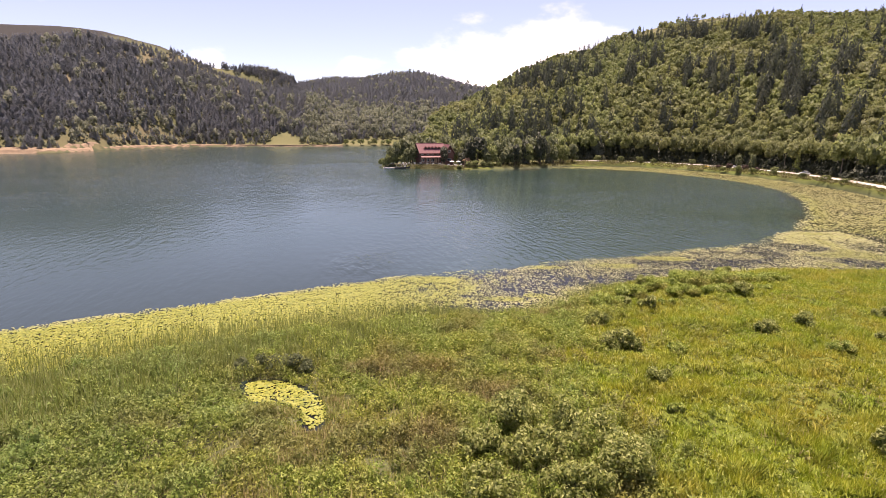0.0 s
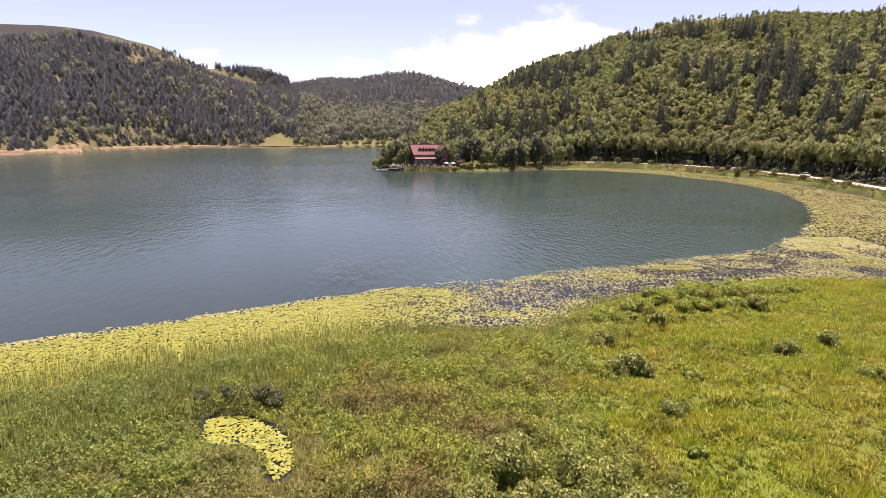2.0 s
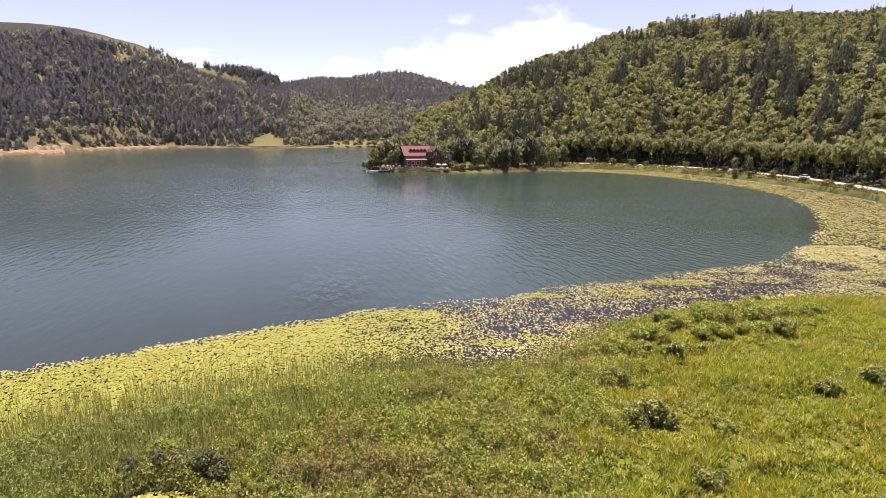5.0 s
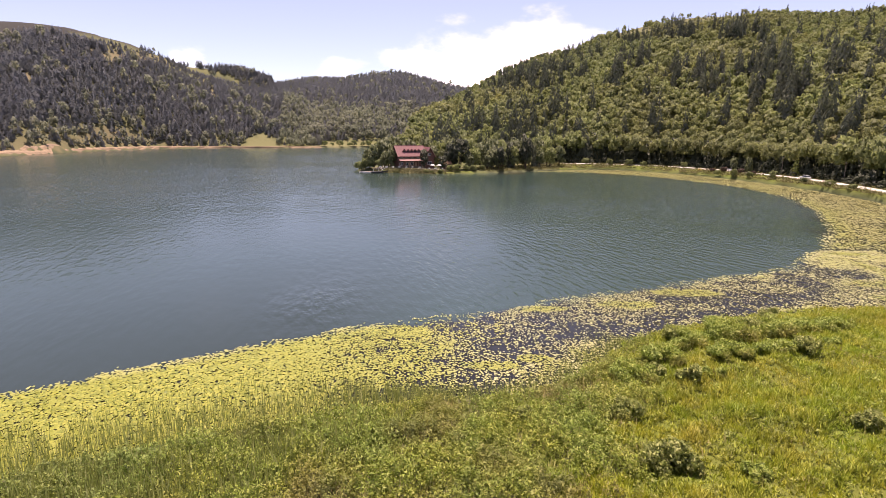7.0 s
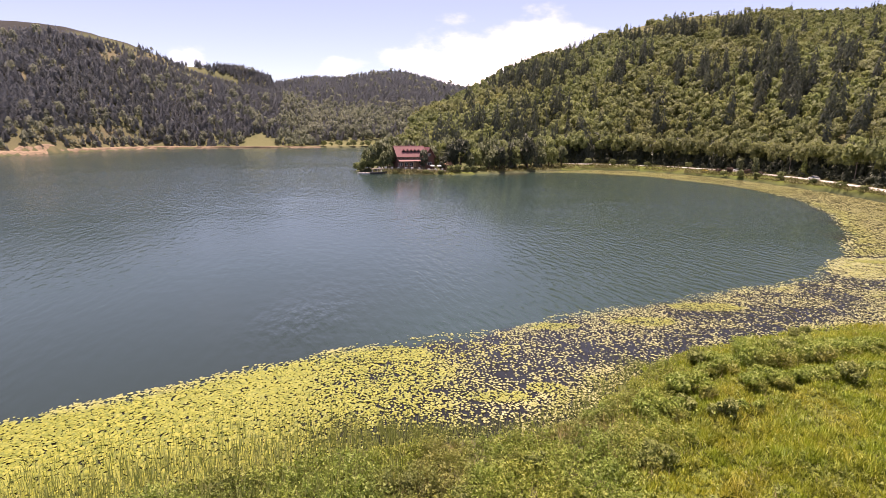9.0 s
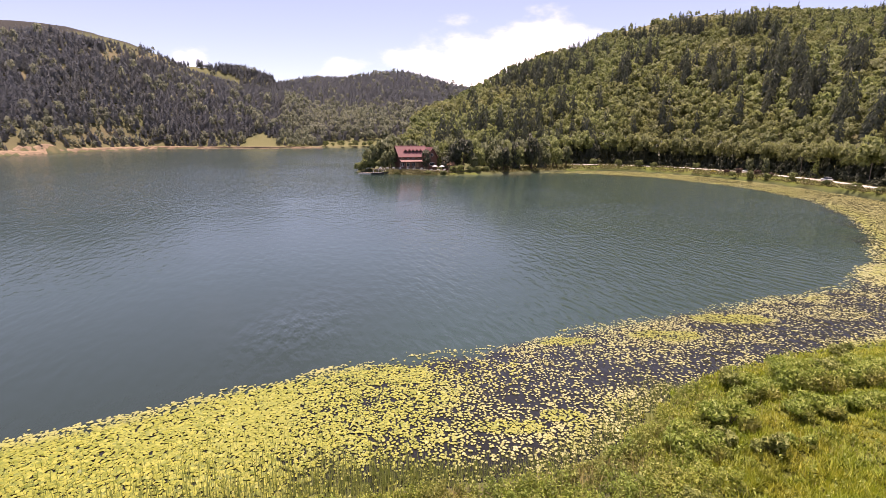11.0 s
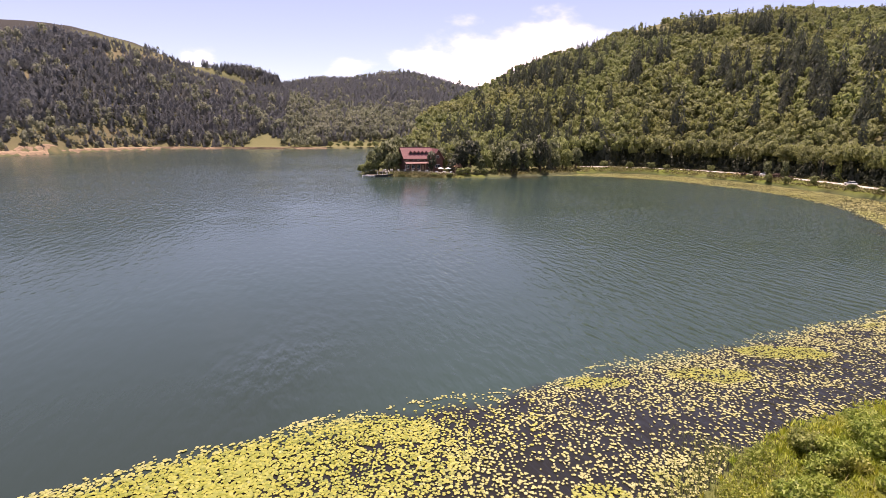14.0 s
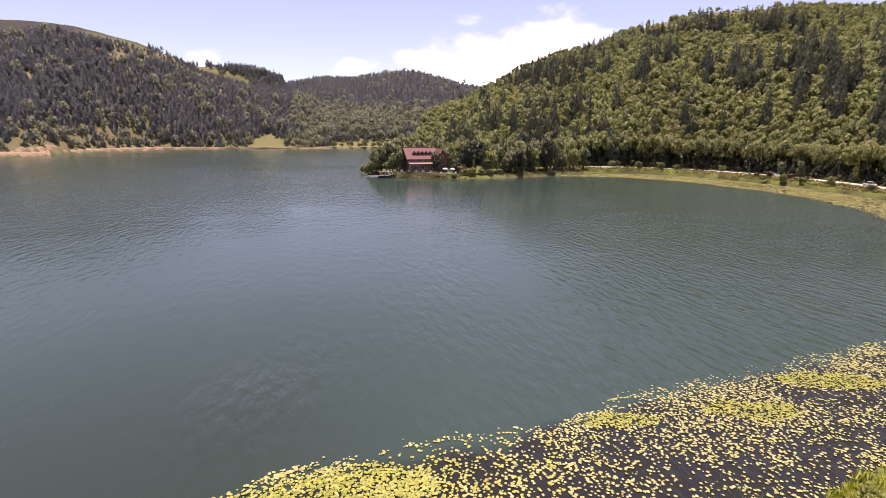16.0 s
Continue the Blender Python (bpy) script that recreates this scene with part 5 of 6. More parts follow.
for i, (tx, ty, tw, th) in enumerate([(-29, 271, 4, 4.2), (12, 259.5, 3.5, 2.6), (15.5, 260.5, 4, 3.0), (19.5, 262.0, 3.6, 2.6), (23, 263.5, 3.6, 2.4), (27, 265.5, 3.2, 2.2), (-31, 277, 4, 4), (-27, 271, 4.6, 5), (-23, 269, 4.6, 5.2), (-20, 267, 4.2, 4.6), (-25, 272, 4.6, 5)]):
    make_broad(tx, ty, tw, th, 350 + i, "low bright-green waterside bush on the point", "bushes at the water")
for i, (tx, ty, tw, th) in enumerate([(85, 300, 4.5, 3.2), (97, 298, 4, 3), (106, 294, 4.5, 3), (112, 290.5, 3.6, 2.4), (126, 276, 4, 3.0), (135, 221, 3.5, 3.2), (128, 248, 3, 2.2), (130.5, 240, 3, 3.0), (132.5, 232, 3, 2.6), (136, 205, 3.4, 1.8), (136, 192, 3.6, 1.6), (134, 180, 3.2, 1.6)]):
    make_broad(tx, ty, tw, th, 370 + i, "grey-green bush on the bank below the road", "bushes along the road")
make_spruce(149.4, 229.3, 9.0, 391, "young light-green conical larch at the roadside", "", 1.15, None, M_BUSH)
for i, (tx, ty, tw, th) in enumerate([(134.6, 248.2, 3.0, 6.5), (136.2, 239.5, 3.2, 7.0)]):
    make_broad(tx, ty, tw, th, 395 + i, "thin dark young tree on the lake bank by the road", "bank trees", M_MIDLEAF)
M_RUSTLEAF = foliage("withered_leaves", [(0.0, (0.09, 0.055, 0.045)), (1.0, (0.19, 0.125, 0.09))], through_light=0.3)
for i, (tx, ty, tw, th) in enumerate([(132.8, 252.0, 3.4, 2.2), (135.6, 243.5, 3.2, 2.0), (137.0, 237.0, 2.6, 1.6), (130.5, 257.0, 2.8, 1.5)]):
    make_broad(tx, ty, tw, th, 398 + i, "reddish-brown withered bush on the lake bank", "withered bushes", M_RUSTLEAF)


# ---- lakeside lodge ----
M_ROOF = plain("red_roof_tiles", (0.21, 0.075, 0.078), 0.75, var=0.2, scale=1.5, bump=0.2)
M_FADED = plain("faded_roof_sheets", (0.34, 0.17, 0.15), 0.7, var=0.2, scale=1.5, bump=0.1)
M_WALL = plain("dark_stained_timber", (0.17, 0.085, 0.065), 0.75, var=0.25, scale=2.0, bump=0.2, stretch=(1, 1, 8))
M_TRIM = plain("pale_timber", (0.42, 0.30, 0.2), 0.7, var=0.15)
M_WHITE = plain("white_paint", (0.8, 0.79, 0.76), 0.5, var=0.05)
M_STONE = plain("grey_stone", (0.20, 0.18, 0.14), 0.9, var=0.25, scale=1.0, bump=0.4)
M_DARK = plain("dark_metal", (0.03, 0.03, 0.035), 0.5, var=0.2)
M_DECK = plain("weathered_decking", (0.24, 0.20, 0.16), 0.9, var=0.25, scale=3.0, bump=0.2)


def glass_material():
    m, n, l, b = mat("window_glass", 0.05)
    b.inputs["Base Color"].default_value = (0.03, 0.04, 0.05, 1)
    return m


M_GLASS = glass_material()


def slope(bm, x0, x1, ya, za, yb, zb, thick=0.18):
    """A roof slab from the line (ya, za) to the line (yb, zb)."""
    n = Vector((0, -(zb - za), yb - ya)).normalized()
    if n.z < 0:
        n = -n
    low = [Vector((x, y, z)) for x, y, z in ((x0, ya, za), (x1, ya, za), (x1, yb, zb), (x0, yb, zb))]
    a, b = [bm.verts.new(v) for v in low], [bm.verts.new(v + n * thick) for v in low]
    bm.faces.new(a[::-1])
    bm.faces.new(b)
    for i in range(4):
        bm.faces.new((a[i], a[(i + 1) % 4], b[(i + 1) % 4], b[i]))
    bmesh.ops.recalc_face_normals(bm, faces=bm.faces)
    return bm


def prism(bm, x0, x1, y0, y1, z0, z1):
    """A gable body: a ridge along y at z1 over a base at z0."""
    v = [bm.verts.new(c) for c in ((x0, y0, z0), (x1, y0, z0), ((x0 + x1) / 2, y0, z1), (x0, y1, z0), (x1, y1, z0), ((x0 + x1) / 2, y1, z1))]
    for f in ((0, 1, 2), (5, 4, 3), (0, 3, 4, 1), (1, 4, 5, 2), (2, 5, 3, 0)):
        bm.faces.new([v[i] for i in f])
    bmesh.ops.recalc_face_normals(bm, faces=bm.faces)
    return bm


def window_part(parent, x, y, z, w, h, depth=0.12):
    fr = bmesh.new()
    for a in (box, ):
        a(fr, x - w / 2, x + w / 2, y - depth, y, z, z + 0.09)
        a(fr, x - w / 2, x + w / 2, y - depth, y, z + h - 0.09, z + h)
        a(fr, x - w / 2, x - w / 2 + 0.09, y - depth, y, z + 0.09, z + h - 0.09)
        a(fr, x + w / 2 - 0.09, x + w / 2, y - depth, y, z + 0.09, z + h - 0.09)
        a(fr, x - 0.04, x + 0.04, y - depth, y, z + 0.09, z + h - 0.09)
    win = part("window", fr, M_WHITE, parent, "white-framed window")
    part("pane", boxed(x - w / 2 + 0.09, x + w / 2 - 0.09, y - 0.06, y - 0.03, z + 0.09, z + h - 0.09), M_GLASS, win)


def make_lodge():
    ob = thing("lodge", "red-roofed two-storey timber lodge with dormers on the lake shore", "house", (-6.8, 270.4, 2.0), 22)
    hx, hy = 6.4, 4.2
    part("wall", boxed(-hx, hx, -hy, hy, 0, 5.6), M_WALL, ob, "dark red-brown timber walls")
    part("plinth", boxed(-hx - 0.15, hx + 0.15, -hy - 0.15, hy + 0.15, -1.2, 0.5), M_STONE, ob)
    for x0 in (-hx, hx - 0.2):
        gable = bmesh.new()
        v = [gable.verts.new(c) for c in ((x0, -hy, 5.6), (x0, hy, 5.6), (x0, 0, 9.3), (x0 + 0.2, -hy, 5.6), (x0 + 0.2, hy, 5.6), (x0 + 0.2, 0, 9.3))]
        for f in ((0, 1, 2), (5, 4, 3), (0, 3, 4, 1), (1, 4, 5, 2), (2, 5, 3, 0)):
            gable.faces.new([v[i] for i in f])
        bmesh.ops.recalc_face_normals(gable, faces=gable.faces)
        part("gable", gable, M_WALL, ob)
    roof = bmesh.new()
    slope(roof, -hx - 0.9, hx + 0.9, -hy - 1.0, 4.95, 0.0, 9.5, 0.22)
    slope(roof, -hx - 0.9, hx + 0.9, hy + 1.0, 4.95, 0.0, 9.5, 0.22)
    top = part("roof", roof, M_ROOF, ob, "dark red tiled gable roof")
    part("ridge", boxed(-hx - 0.9, hx + 0.9, -0.16, 0.16, 9.66, 9.9, bevel=0.05), M_ROOF, top)
    for sx in (-hx - 0.95, hx + 0.77):
        fascia = bmesh.new()
        slope(fascia, sx, sx + 0.18, -hy - 1.05, 4.75, 0.0, 9.3, 0.45)
        slope(fascia, sx, sx + 0.18, hy + 1.05, 4.75, 0.0, 9.3, 0.45)
        part("bargeboard", fascia, M_WALL, top)
    for i in range(5):
        x = -3.3 + 1.75 * i
        d = part("dormer", prism(boxed(x - 0.65, x + 0.65, -3.0, -1.0, 6.6, 7.5), x - 0.65, x + 0.65, -3.0, -1.0, 7.5, 8.2), M_WALL, ob)
        cap = bmesh.new()
        for sgn in (-1, 1):
            v = [Vector((x, -3.3, 8.3)), Vector((x + sgn * 0.95, -3.3, 7.3)), Vector((x + sgn * 0.95, -0.9, 7.3)), Vector((x, -0.9, 8.3))]
            a, b = [cap.verts.new(p) for p in v], [cap.verts.new(p + Vector((0, 0, 0.12))) for p in v]
            cap.faces.new(a), cap.faces.new(b[::-1])
            for k in range(4):
                cap.faces.new((a[k], a[(k + 1) % 4], b[(k + 1) % 4], b[k]))
        bmesh.ops.recalc_face_normals(cap, faces=cap.faces)
        part("dormer_roof", cap, M_ROOF, d)
        part("dormer_pane", boxed(x - 0.4, x + 0.4, -3.04, -3.01, 6.85, 7.5), M_GLASS, d)
    ver = bmesh.new()
    slope(ver, -hx - 0.4, 4.4, -hy - 3.0, 3.15, -hy, 4.1, 0.16)
    part("veranda_roof", ver, M_FADED, ob, "faded pinkish lean-to veranda roof")
    for i in range(6):
        x = -hx + 0.0 + i * 2.1
        part("post", boxed(x - 0.1, x + 0.1, -hy - 2.8, -hy - 2.6, 0, 3.2, bevel=0.02), M_TRIM, ob)
    rail = bmesh.new()
    box(rail, -hx, hx, -hy - 0.9, -hy - 0.8, 5.05 - 0.3, 5.15 - 0.3)
    part("balcony", boxed(-hx, hx, -hy - 1.0, -hy, 4.12, 4.26), M_TRIM, ob)
    bal = part("balcony_rail", rail, M_TRIM, ob)
    for i in range(27):
        x = -hx + 0.1 + i * (2 * hx - 0.2) / 26
        part("baluster", boxed(x - 0.03, x + 0.03, -hy - 0.88, -hy - 0.82, 4.26, 4.75), M_TRIM, bal)
    for i in range(5):
        window_part(ob, -5.2 + 2.6 * i, -hy, 4.45, 1.1, 0.95)
        if i != 3:
            window_part(ob, -5.2 + 2.6 * i, -hy, 1.0, 1.6, 1.5)
    part("door", boxed(-0.95 + 2.3, 0.05 + 2.3, -hy - 0.08, -hy, 0.5, 2.6, bevel=0.02), M_TRIM, ob)
    for cx in (0.4, 2.4):
        part("chimney", boxed(cx, cx + 0.6, 0.5, 1.1, 8.2, 10.5, bevel=0.04), M_STONE, ob)
    # the cross wing, with its gable to the lake
    wing = part("wing", prism(boxed(hx + 0.2, hx + 5.0, -hy + 0.6, hy, -0.6, 5.2), hx + 0.2, hx + 5.0, -hy + 0.6, hy, 5.2, 8.9), M_WALL, ob, "timber cross wing with a gable to the lake")
    for sgn in (-1, 1):
        for name, y0, y1, drop, thick, m in (("wing_roof", -hy - 0.3, hy + 0.4, 0.0, 0.18, M_ROOF), ("wing_bargeboard", -hy - 0.42, -hy - 0.3, -0.16, 0.34, M_TRIM)):
            slab, mid = bmesh.new(), hx + 2.6
            low = [Vector((mid, y0, 9.1 + drop)), Vector((mid + sgn * 3.0, y0, 4.6 + drop)), Vector((mid + sgn * 3.0, y1, 4.6 + drop)), Vector((mid, y1, 9.1 + drop))]
            a, b = [slab.verts.new(p) for p in low], [slab.verts.new(p + Vector((0, 0, thick))) for p in low]
            slab.faces.new(a), slab.faces.new(b[::-1])
            for k in range(4):
                slab.faces.new((a[k], a[(k + 1) % 4], b[(k + 1) % 4], b[k]))
            bmesh.ops.recalc_face_normals(slab, faces=slab.faces)
            part(name, slab, m, wing)
    window_part(ob, hx + 2.6, -hy + 0.6, 5.3, 1.2, 1.2)
    window_part(ob, hx + 2.6, -hy + 0.6, 1.2, 2.2, 1.4)
    return ob


make_lodge()


def make_hut():
    ob = thing("hut", "small brown-roofed timber hut beside the lodge", "hut", (10.2, 268.5, 1.6), 15)
    part("wall", boxed(-2.2, 2.2, -1.6, 1.6, -0.6, 2.3), M_WALL, ob)
    r = bmesh.new()
    slope(r, -2.6, 2.6, -2.2, 2.0, 0.0, 3.6, 0.14)
    slope(r, -2.6, 2.6, 2.2, 2.0, 0.0, 3.6, 0.14)
    part("roof", r, plain("brown_shingles", (0.30, 0.17, 0.09), 0.8, var=0.25, scale=2.0), ob, "brown shingle roof")
    part("door", boxed(-0.4, 0.4, -1.66, -1.6, 0, 1.95), M_TRIM, ob)
    window_part(ob, 1.3, -1.6, 0.9, 0.8, 0.8)


make_hut()


def make_terrace():
    ob = tagged(new("terrace"), "pale stone waterside terrace in front of the lodge", "terrace", kind="structure")
    for i, (x0, x1, y0, y1, z1) in enumerate([(-21.5, -9.5, 261.2, 268.0, 1.9), (-9.3, 1.0, 259.2, 267.4, 1.85), (1.2, 10.0, 258.2, 266.0, 1.5)]):
        part("slab", boxed(x0, x1, y0, y1, z1 - 0.22, z1, bevel=0.03), M_STONE, ob)
        part("retaining_wall", boxed(x0 + 0.1, x1 - 0.1, y0 + 0.1, y0 + 0.6, -0.6, z1 - 0.22), M_STONE, ob)
    return ob


make_terrace()


def build_terrace_bank():
    """A rough grassy slope from the terrace down to the water."""
    g = random.Random(21)
    top = [(-22.5, 262.6, 1.5), (-19, 261.4, 1.7), (-15, 260.9, 1.75), (-11, 260.4, 1.7), (-8, 258.9, 1.7), (-4, 258.7, 1.65), (0, 258.5, 1.6), (3, 257.9, 1.4), (7, 257.7, 1.35), (10.5, 257.8, 1.2), (14, 259.5, 0.9)]
    bm, rows = bmesh.new(), []
    for (ax, ay, az), (bx, by, bz) in zip(top, top[1:]):
        for k in range(6):
            f = k / 6
            x, y, z = ax + (bx - ax) * f, ay + (by - ay) * f, az + (bz - az) * f
            rows.append([bm.verts.new((x + g.uniform(-0.15, 0.15), y + 0.6 - o * (3.4 + 0.8 * math.sin(x * 0.7)), (z + 0.12) * (1 - o) ** 0.8 - 0.35 * o + g.uniform(-0.1, 0.12))) for o in (0.0, 0.2, 0.4, 0.6, 0.8, 1.0)])
    for a, b in zip(rows, rows[1:]):
        for k in range(5):
            bm.faces.new((a[k], b[k], b[k + 1], a[k + 1]))
    bmesh.ops.recalc_face_normals(bm, faces=bm.faces)
    me = bpy.data.meshes.new("lawn_bank")
    bm.to_mesh(me)
    bm.free()
    me.materials.append(plain("rough_bank_grass", (0.13, 0.125, 0.045), 0.9, var=0.4, scale=1.2, bump=0.4))
    bank = tagged(new("bank", me), "rough grassy bank between the terrace and the lake", "bank", kind="structure")
    n = np.random.default_rng(23)
    px, py, pz = (np.array([v.co[i] for v in me.vertices]) for i in range(3))
    k = n.integers(0, len(px), 900)
    x, y = px[k] + n.normal(0, 0.3, 900), py[k] + n.normal(0, 0.2, 900)
    v, t = herb_leaves(x, y, np.maximum(pz[k], 0.0) - 0.05, n.uniform(0.2, 0.5, 900), n.uniform(0.2, 0.75, 900), 9, 0.3, 24)
    tagged(new("bank_herbs", leafy("bank_herbs", v, t, M_BANK)), "rank herbs on the bank below the terrace", "plants", kind="stuff")
    return bank


build_terrace_bank()


def make_parasol(x, y, z, seed):
    ob = thing("parasol", "white open garden parasol on the lodge terrace", "parasol", (x, y, z), seed * 31.0, "terrace parasols")
    part("pole", boxed(-0.03, 0.03, -0.03, 0.03, 0, 2.3), M_TRIM, ob)
    bm = bmesh.new()
    rim = [bm.verts.new((1.25 * math.cos(a * 0.7854), 1.25 * math.sin(a * 0.7854), 1.95)) for a in range(8)]
    rim2 = [bm.verts.new((1.25 * math.cos(a * 0.7854), 1.25 * math.sin(a * 0.7854), 1.8)) for a in range(8)]
    tip = bm.verts.new((0, 0, 2.45))
    for a in range(8):
        bm.faces.new((rim[a], rim[(a + 1) % 8], tip))
        bm.faces.new((rim2[a], rim2[(a + 1) % 8], rim[(a + 1) % 8], rim[a]))
    part("canopy", bm, M_WHITE, ob)
    part("base", boxed(-0.25, 0.25, -0.25, 0.25, 0, 0.08, bevel=0.02), M_STONE, ob)
    return ob


def make_table(x, y, z, turn):
    ob = thing("garden_table", "white garden table on the lodge terrace", "table", (x, y, z), turn, "terrace tables")
    part("tabletop", boxed(-0.6, 0.6, -0.4, 0.4, 0.70, 0.75, bevel=0.01), M_WHITE, ob)
    for lx in (-0.5, 0.5):
        for ly in (-0.32, 0.32):
            part("leg", boxed(lx - 0.03, lx + 0.03, ly - 0.03, ly + 0.03, 0, 0.70), M_WHITE, ob)
    return ob


def make_chair(x, y, z, turn):
    ob = thing("garden_chair", "white plastic garden chair on the lodge terrace", "chair", (x, y, z), turn, "terrace chairs")
    part("seat", boxed(-0.24, 0.24, -0.24, 0.24, 0.42, 0.46, bevel=0.01), M_WHITE, ob)
    part("backrest", boxed(-0.24, 0.24, 0.2, 0.25, 0.46, 0.9, bevel=0.01), M_WHITE, ob)
    for lx in (-0.2, 0.2):
        for ly in (-0.2, 0.2):
            part("leg", boxed(lx - 0.02, lx + 0.02, ly - 0.02, ly + 0.02, 0, 0.42), M_WHITE, ob)
    return ob


table, chair = make_table(-19.5, 263.0, 1.9, 0), make_chair(-19.5, 262.2, 1.9, 180)
copy_thing(chair, pose(-19.5, 263.8, 1.9, 0, 0, 0))
for i, (tx, ty, tz) in enumerate([(-16.6, 263.2, 1.9), (-13.8, 263.0, 1.9), (-11.0, 263.2, 1.9), (-7.6, 261.2, 1.85), (-4.9, 261.4, 1.85), (-1.6, 261.0, 1.85), (2.6, 260.0, 1.5), (5.6, 260.2, 1.5), (8.4, 260.0, 1.5)]):
    copy_thing(table, pose(tx, ty, tz, 0, 0, 6 * (i % 4)))
    copy_thing(chair, pose(tx, ty - 0.8, tz, 0, 0, 180 + 9 * (i % 3)))
    copy_thing(chair, pose(tx, ty + 0.8, tz, 0, 0, -8 * (i % 3)))
shade = make_parasol(4.2, 261.6, 1.5, 1)
for i, (tx, ty, tz) in enumerate([(7.2, 261.6, 1.5)]):
    copy_thing(shade, pose(tx, ty, tz, 0, 0, 20 * i))


def make_jetty():
    ob = thing("jetty", "weathered wooden landing stage below the lodge", "jetty", (-21.4, 261.4, 0), 12)
    for i in range(20):
        part("plank", boxed(-4.4 + i * 0.43, -4.4 + i * 0.43 + 0.4, -1.3, 1.5, 0.42, 0.47), M_DECK, ob)
    for x in (-4.2, -1.4, 1.4, 4.0):
        for y in (-1.2, 1.4):
            part("post", boxed(x - 0.09, x + 0.09, y - 0.09, y + 0.09, -1.2, 0.42), M_DECK, ob)
    part("beam", boxed(-4.4, 4.2, -1.25, -1.1, 0.26, 0.42), M_DECK, ob)
    part("beam", boxed(-4.4, 4.2, 1.3, 1.45, 0.26, 0.42), M_DECK, ob)


make_jetty()


def make_steps():
    ob = thing("steps", "white-railed wooden steps from the terrace to the landing stage", "steps", (-18.6, 261.3, 0), 30)
    for i in range(8):
        part("tread", boxed(-0.6, 0.6, -1.9 + i * 0.24, -1.6 + i * 0.24, 0.44 + i * 0.18, 0.49 + i * 0.18), M_DECK, ob)
    for x in (-0.66, 0.60):
        r = bmesh.new()
        slope(r, x, x + 0.06, -1.95, 1.35, 0.1, 2.85, 0.08)
        slope(r, x, x + 0.06, -1.95, 0.30, 0.1, 1.80, 0.14)
        part("handrail", r, M_WHITE, ob, "white handrail")


make_steps()


def make_boat(x, y, turn, mtl, label):
    ob = thing("rowing_boat", label, "boat", (x, y, 0.0), turn, "moored boats")
    bm = bmesh.new()
    rows = []
    for i in range(9):
        t = i / 8
        w = 0.62 * (math.sin(math.pi * (0.12 + 0.76 * t)) ** 0.6) * (1 if t < 0.85 else 0.75)
        xx = -1.7 + 3.4 * t
        k = 0.06 * (2 * t - 1) ** 2
        rows.append([bm.verts.new(c) for c in ((xx, -w, 0.38 + k), (xx, -w * 0.8, 0.02), (xx, 0, -0.1), (xx, w * 0.8, 0.02), (xx, w, 0.38 + k), (xx, w * 0.88, 0.36 + k), (xx, w * 0.65, 0.1), (xx, 0, 0.03), (xx, -w * 0.65, 0.1), (xx, -w * 0.88, 0.36 + k))])
    for a, b in zip(rows, rows[1:]):
        for k in range(10):
            bm.faces.new((a[k], b[k], b[(k + 1) % 10], a[(k + 1) % 10]))
    bm.faces.new(rows[0]), bm.faces.new(rows[-1][::-1])
    bmesh.ops.recalc_face_normals(bm, faces=bm.faces)
    part("hull", bm, mtl, ob)
    for xx in (-0.7, 0.4):
        part("thwart", boxed(xx - 0.12, xx + 0.12, -0.52, 0.52, 0.27, 0.31), M_DECK, ob)


def make_launch(x, y, turn):
    ob = thing("launch", "dark-hulled covered motor launch moored at the landing stage", "boat", (x, y, 0.0), turn, "moored boats")
    bm, rows = bmesh.new(), []
    for i in range(10):
        t = i / 9
        w, xx, k = 1.15 * (1 - max(0.0, t - 0.55) ** 2 * 4.2), -3.6 + 7.2 * t, 0.35 * t * t
        rows.append([bm.verts.new(c) for c in ((xx, -w, 0.75 + k), (xx, -w * 0.85, 0.0), (xx, 0, -0.25), (xx, w * 0.85, 0.0), (xx, w, 0.75 + k), (xx, w * 0.9, 0.7 + k), (xx, 0, 0.45), (xx, -w * 0.9, 0.7 + k))])
    for a, b in zip(rows, rows[1:]):
        for k in range(8):
            bm.faces.new((a[k], b[k], b[(k + 1) % 8], a[(k + 1) % 8]))
    bm.faces.new(rows[0]), bm.faces.new(rows[-1][::-1])
    bmesh.ops.recalc_face_normals(bm, faces=bm.faces)
    part("hull", bm, M_DARK, ob, "dark painted hull")
    part("canopy", boxed(-2.9, 1.6, -1.05, 1.05, 2.2, 2.3, bevel=0.04), M_DECK, ob, "weathered flat canopy")
    for xx in (-2.7, -0.6, 1.4):
        for yy in (-0.95, 0.95):
            part("canopy_post", boxed(xx - 0.04, xx + 0.04, yy - 0.04, yy + 0.04, 0.6, 2.2), M_WHITE, ob)
    for xx in (-2.2, -1.0, 0.2):
        part("bench", boxed(xx - 0.2, xx + 0.2, -0.85, 0.85, 0.6, 0.68), M_DECK, ob)


make_launch(-19.4, 258.3, 8)
make_boat(-27.2, 260.4, 40, M_WHITE, "white rowing boat moored at the landing stage")
make_boat(-25.0, 258.6, 16, M_WHITE, "white rowing boat moored at the landing stage")


# ---- cars and poles by the road ----
M_CAR = plain("white_car_paint", (0.78, 0.78, 0.78), 0.25, var=0.03)
M_TYRE = plain("tyre_rubber", (0.025, 0.025, 0.027), 0.9, var=0.2)


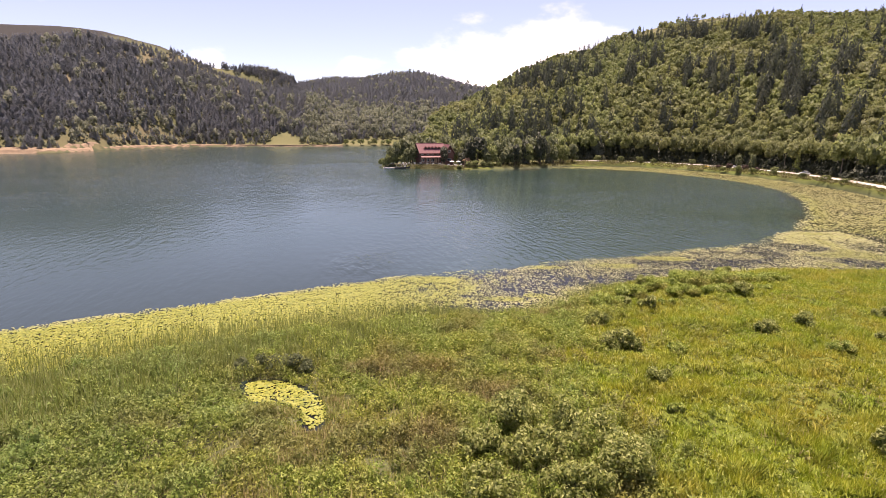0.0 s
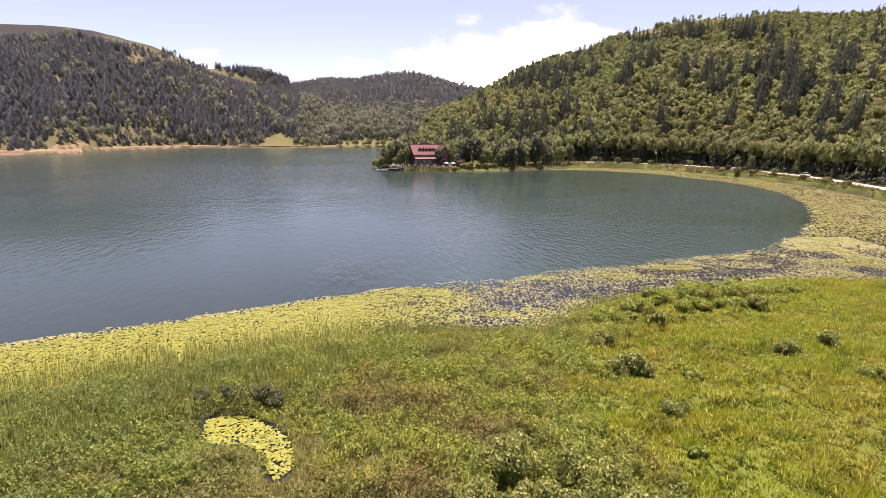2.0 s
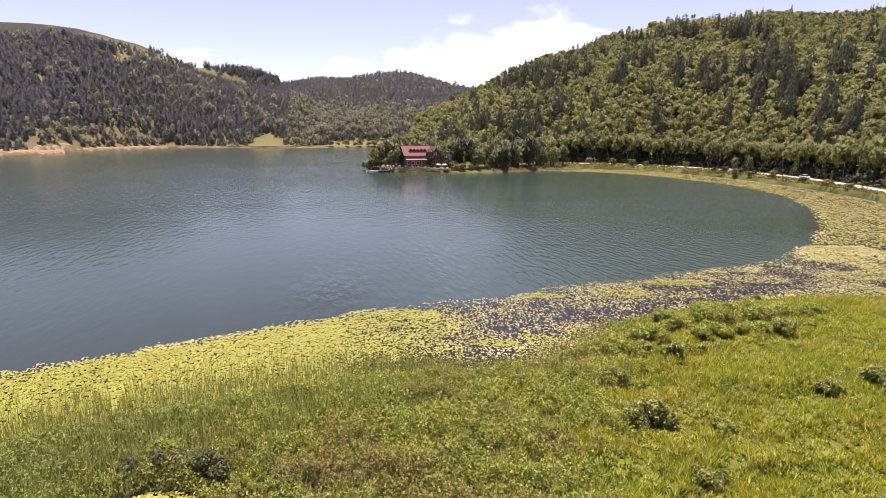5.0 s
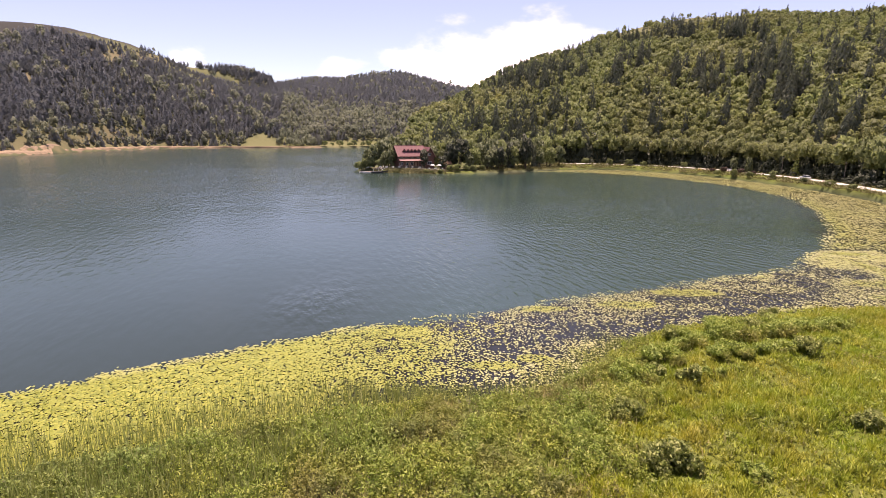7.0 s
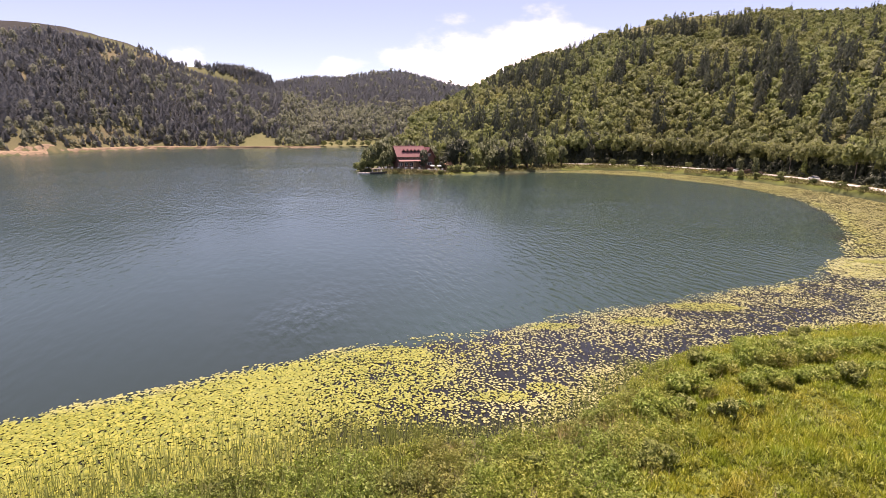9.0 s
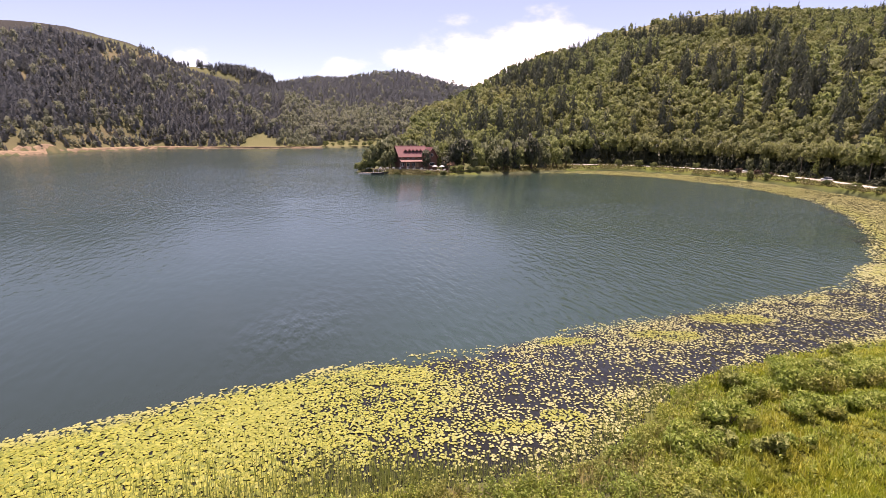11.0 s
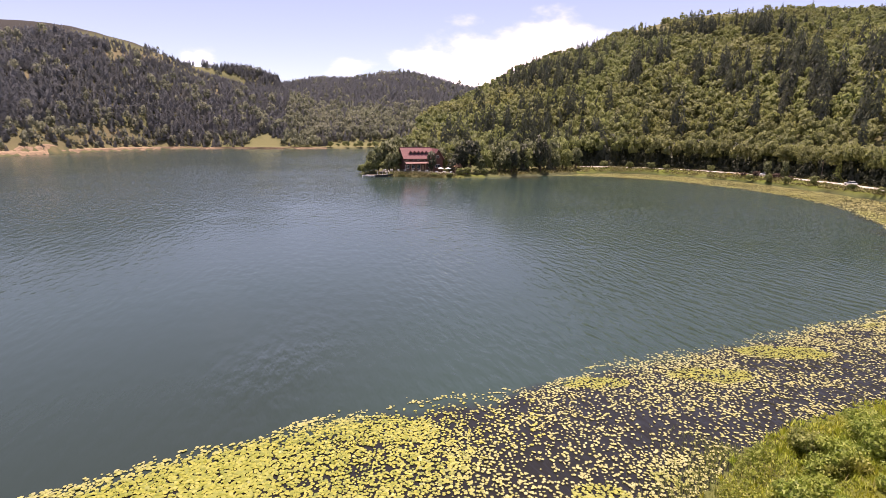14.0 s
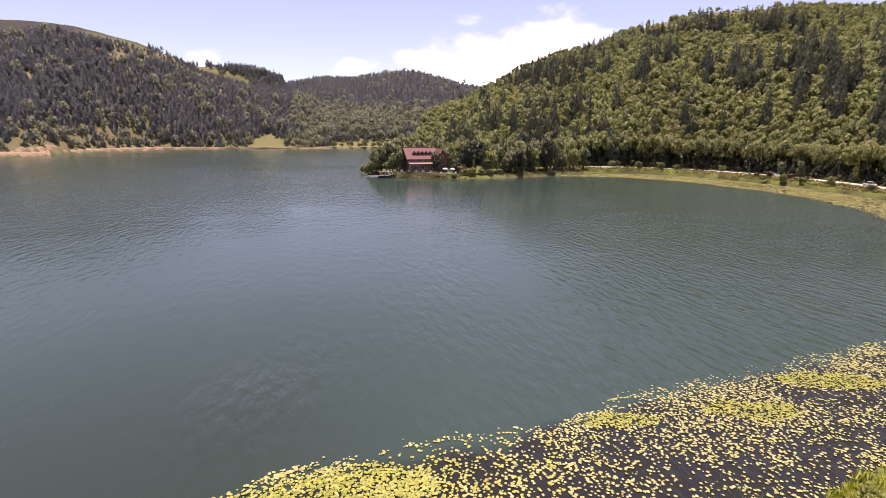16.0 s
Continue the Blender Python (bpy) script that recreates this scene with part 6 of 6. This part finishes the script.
def make_car(x, y, turn, label):
    ob = thing("car", label, "car", (x, y, 2.40), turn, "cars on the lakeside road")
    part("body", boxed(-2.05, 2.05, -0.85, 0.85, 0.28, 0.86, bevel=0.14), M_CAR, ob)
    bm = bmesh.new()
    v = [bm.verts.new(c) for c in ((-1.5, -0.8, 0.84), (1.0, -0.8, 0.84), (1.0, 0.8, 0.84), (-1.5, 0.8, 0.84), (-1.15, -0.66, 1.38), (0.4, -0.66, 1.38), (0.4, 0.66, 1.38), (-1.15, 0.66, 1.38))]
    for f in ((0, 1, 5, 4), (1, 2, 6, 5), (2, 3, 7, 6), (3, 0, 4, 7)):
        bm.faces.new([v[i] for i in f])
    part("windows", bm, M_GLASS, ob, "dark car windows")
    part("roof", boxed(-1.2, 0.45, -0.69, 0.69, 1.36, 1.44, bevel=0.03), M_CAR, ob)
    for wx_ in (-1.3, 1.3):
        for wy_ in (-0.78, 0.78):
            b2 = bmesh.new()
            bmesh.ops.create_cone(b2, cap_ends=True, segments=14, radius1=0.32, radius2=0.32, depth=0.2, matrix=Matrix.Translation((wx_, wy_, 0.32)) @ Matrix.Rotation(radians(90), 4, "X"))
            w = part("wheel", b2, M_TYRE, ob)
            b3 = bmesh.new()
            bmesh.ops.create_cone(b3, cap_ends=True, segments=10, radius1=0.19, radius2=0.19, depth=0.23, matrix=Matrix.Translation((wx_, wy_, 0.32)) @ Matrix.Rotation(radians(90), 4, "X"))
            part("rim", b3, M_CAR, w)
    for y_ in (-0.6, 0.6):
        part("headlight", boxed(2.0, 2.07, y_ - 0.17, y_ + 0.17, 0.58, 0.72, bevel=0.02), M_GLASS, ob)


make_car(138.6, 255.6, 104, "white car standing on the lakeside road")
make_car(143.9, 215.5, 92, "white car on the pale road near the young larch")


def make_pole(x, y):
    ob = thing("utility_pole", "thin weathered wooden utility pole beside the road", "pole", (x, y, float(ground_z(x, y)) - 0.1), 0, "utility poles")
    bm = bmesh.new()
    bmesh.ops.create_cone(bm, cap_ends=True, segments=10, radius1=0.14, radius2=0.09, depth=7.5, matrix=Matrix.Translation((0, 0, 3.75)))
    part("pole", bm, M_DECK, ob)
    part("crossarm", boxed(-0.7, 0.7, -0.05, 0.05, 6.9, 7.02), M_DECK, ob)


make_pole(148.5, 236.5)
make_pole(149.0, 203.0)


for i, (tx, ty, tw, th) in enumerate([(-108, 607, 7, 5.5), (-101, 612, 5, 4), (-93, 615, 8, 6.2), (-84, 622, 5, 3.8), (-79, 622, 8, 6.5), (-70, 629, 6, 4.4), (-63, 630, 8.5, 6.2), (-56, 637, 5, 4)]):
    make_broad(tx, ty, tw, th, 500 + i, "small round light-green tree on the far shore", "trees on the far shore", M_BROAD)


# ---- small boats drawn up on the bank ----
def make_pedal_boat(x, y, turn, mtl, label):
    ob = thing("pedal_boat", label, "boat", (x, y, float(ground_z(x, y)) - 0.02), turn, "boats on the bank")
    for yy in (-0.55, 0.55):
        bm, rows = bmesh.new(), []
        for i in range(7):
            t = i / 6
            w = 0.24 * math.sin(math.pi * (0.14 + 0.74 * t)) ** 0.5
            xx = -1.3 + 2.6 * t
            rows.append([bm.verts.new((xx, yy + a * w, b)) for a, b in ((-1, 0.4), (-0.8, 0.05), (0.8, 0.05), (1, 0.4), (0.5, 0.48), (-0.5, 0.48))])
        for a, b in zip(rows, rows[1:]):
            for k in range(6):
                bm.faces.new((a[k], b[k], b[(k + 1) % 6], a[(k + 1) % 6]))
        bm.faces.new(rows[0]), bm.faces.new(rows[-1][::-1])
        bmesh.ops.recalc_face_normals(bm, faces=bm.faces)
        part("float", bm, mtl, ob)
    part("deck", boxed(-0.9, 0.8, -0.45, 0.45, 0.40, 0.47, bevel=0.01), mtl, ob)
    part("seat", boxed(-0.75, -0.25, -0.5, 0.5, 0.47, 0.72, bevel=0.04), mtl, ob)
    part("seat_back", boxed(-0.85, -0.75, -0.5, 0.5, 0.47, 1.1, bevel=0.04), mtl, ob)


M_YELLOW = plain("yellow_plastic", (0.62, 0.43, 0.07), 0.4, var=0.08)
M_SAND = plain("sand_coloured_plastic", (0.55, 0.45, 0.30), 0.45, var=0.1)
for i, (bx, by) in enumerate([(128.0, 263.5), (130.4, 262.4), (131.6, 259.2)]):
    make_pedal_boat(bx, by, 40 + 35 * i, M_YELLOW if i % 2 == 0 else M_SAND, "yellow pedal boat drawn up on the lake bank" if i % 2 == 0 else "sand-coloured pedal boat drawn up on the lake bank")
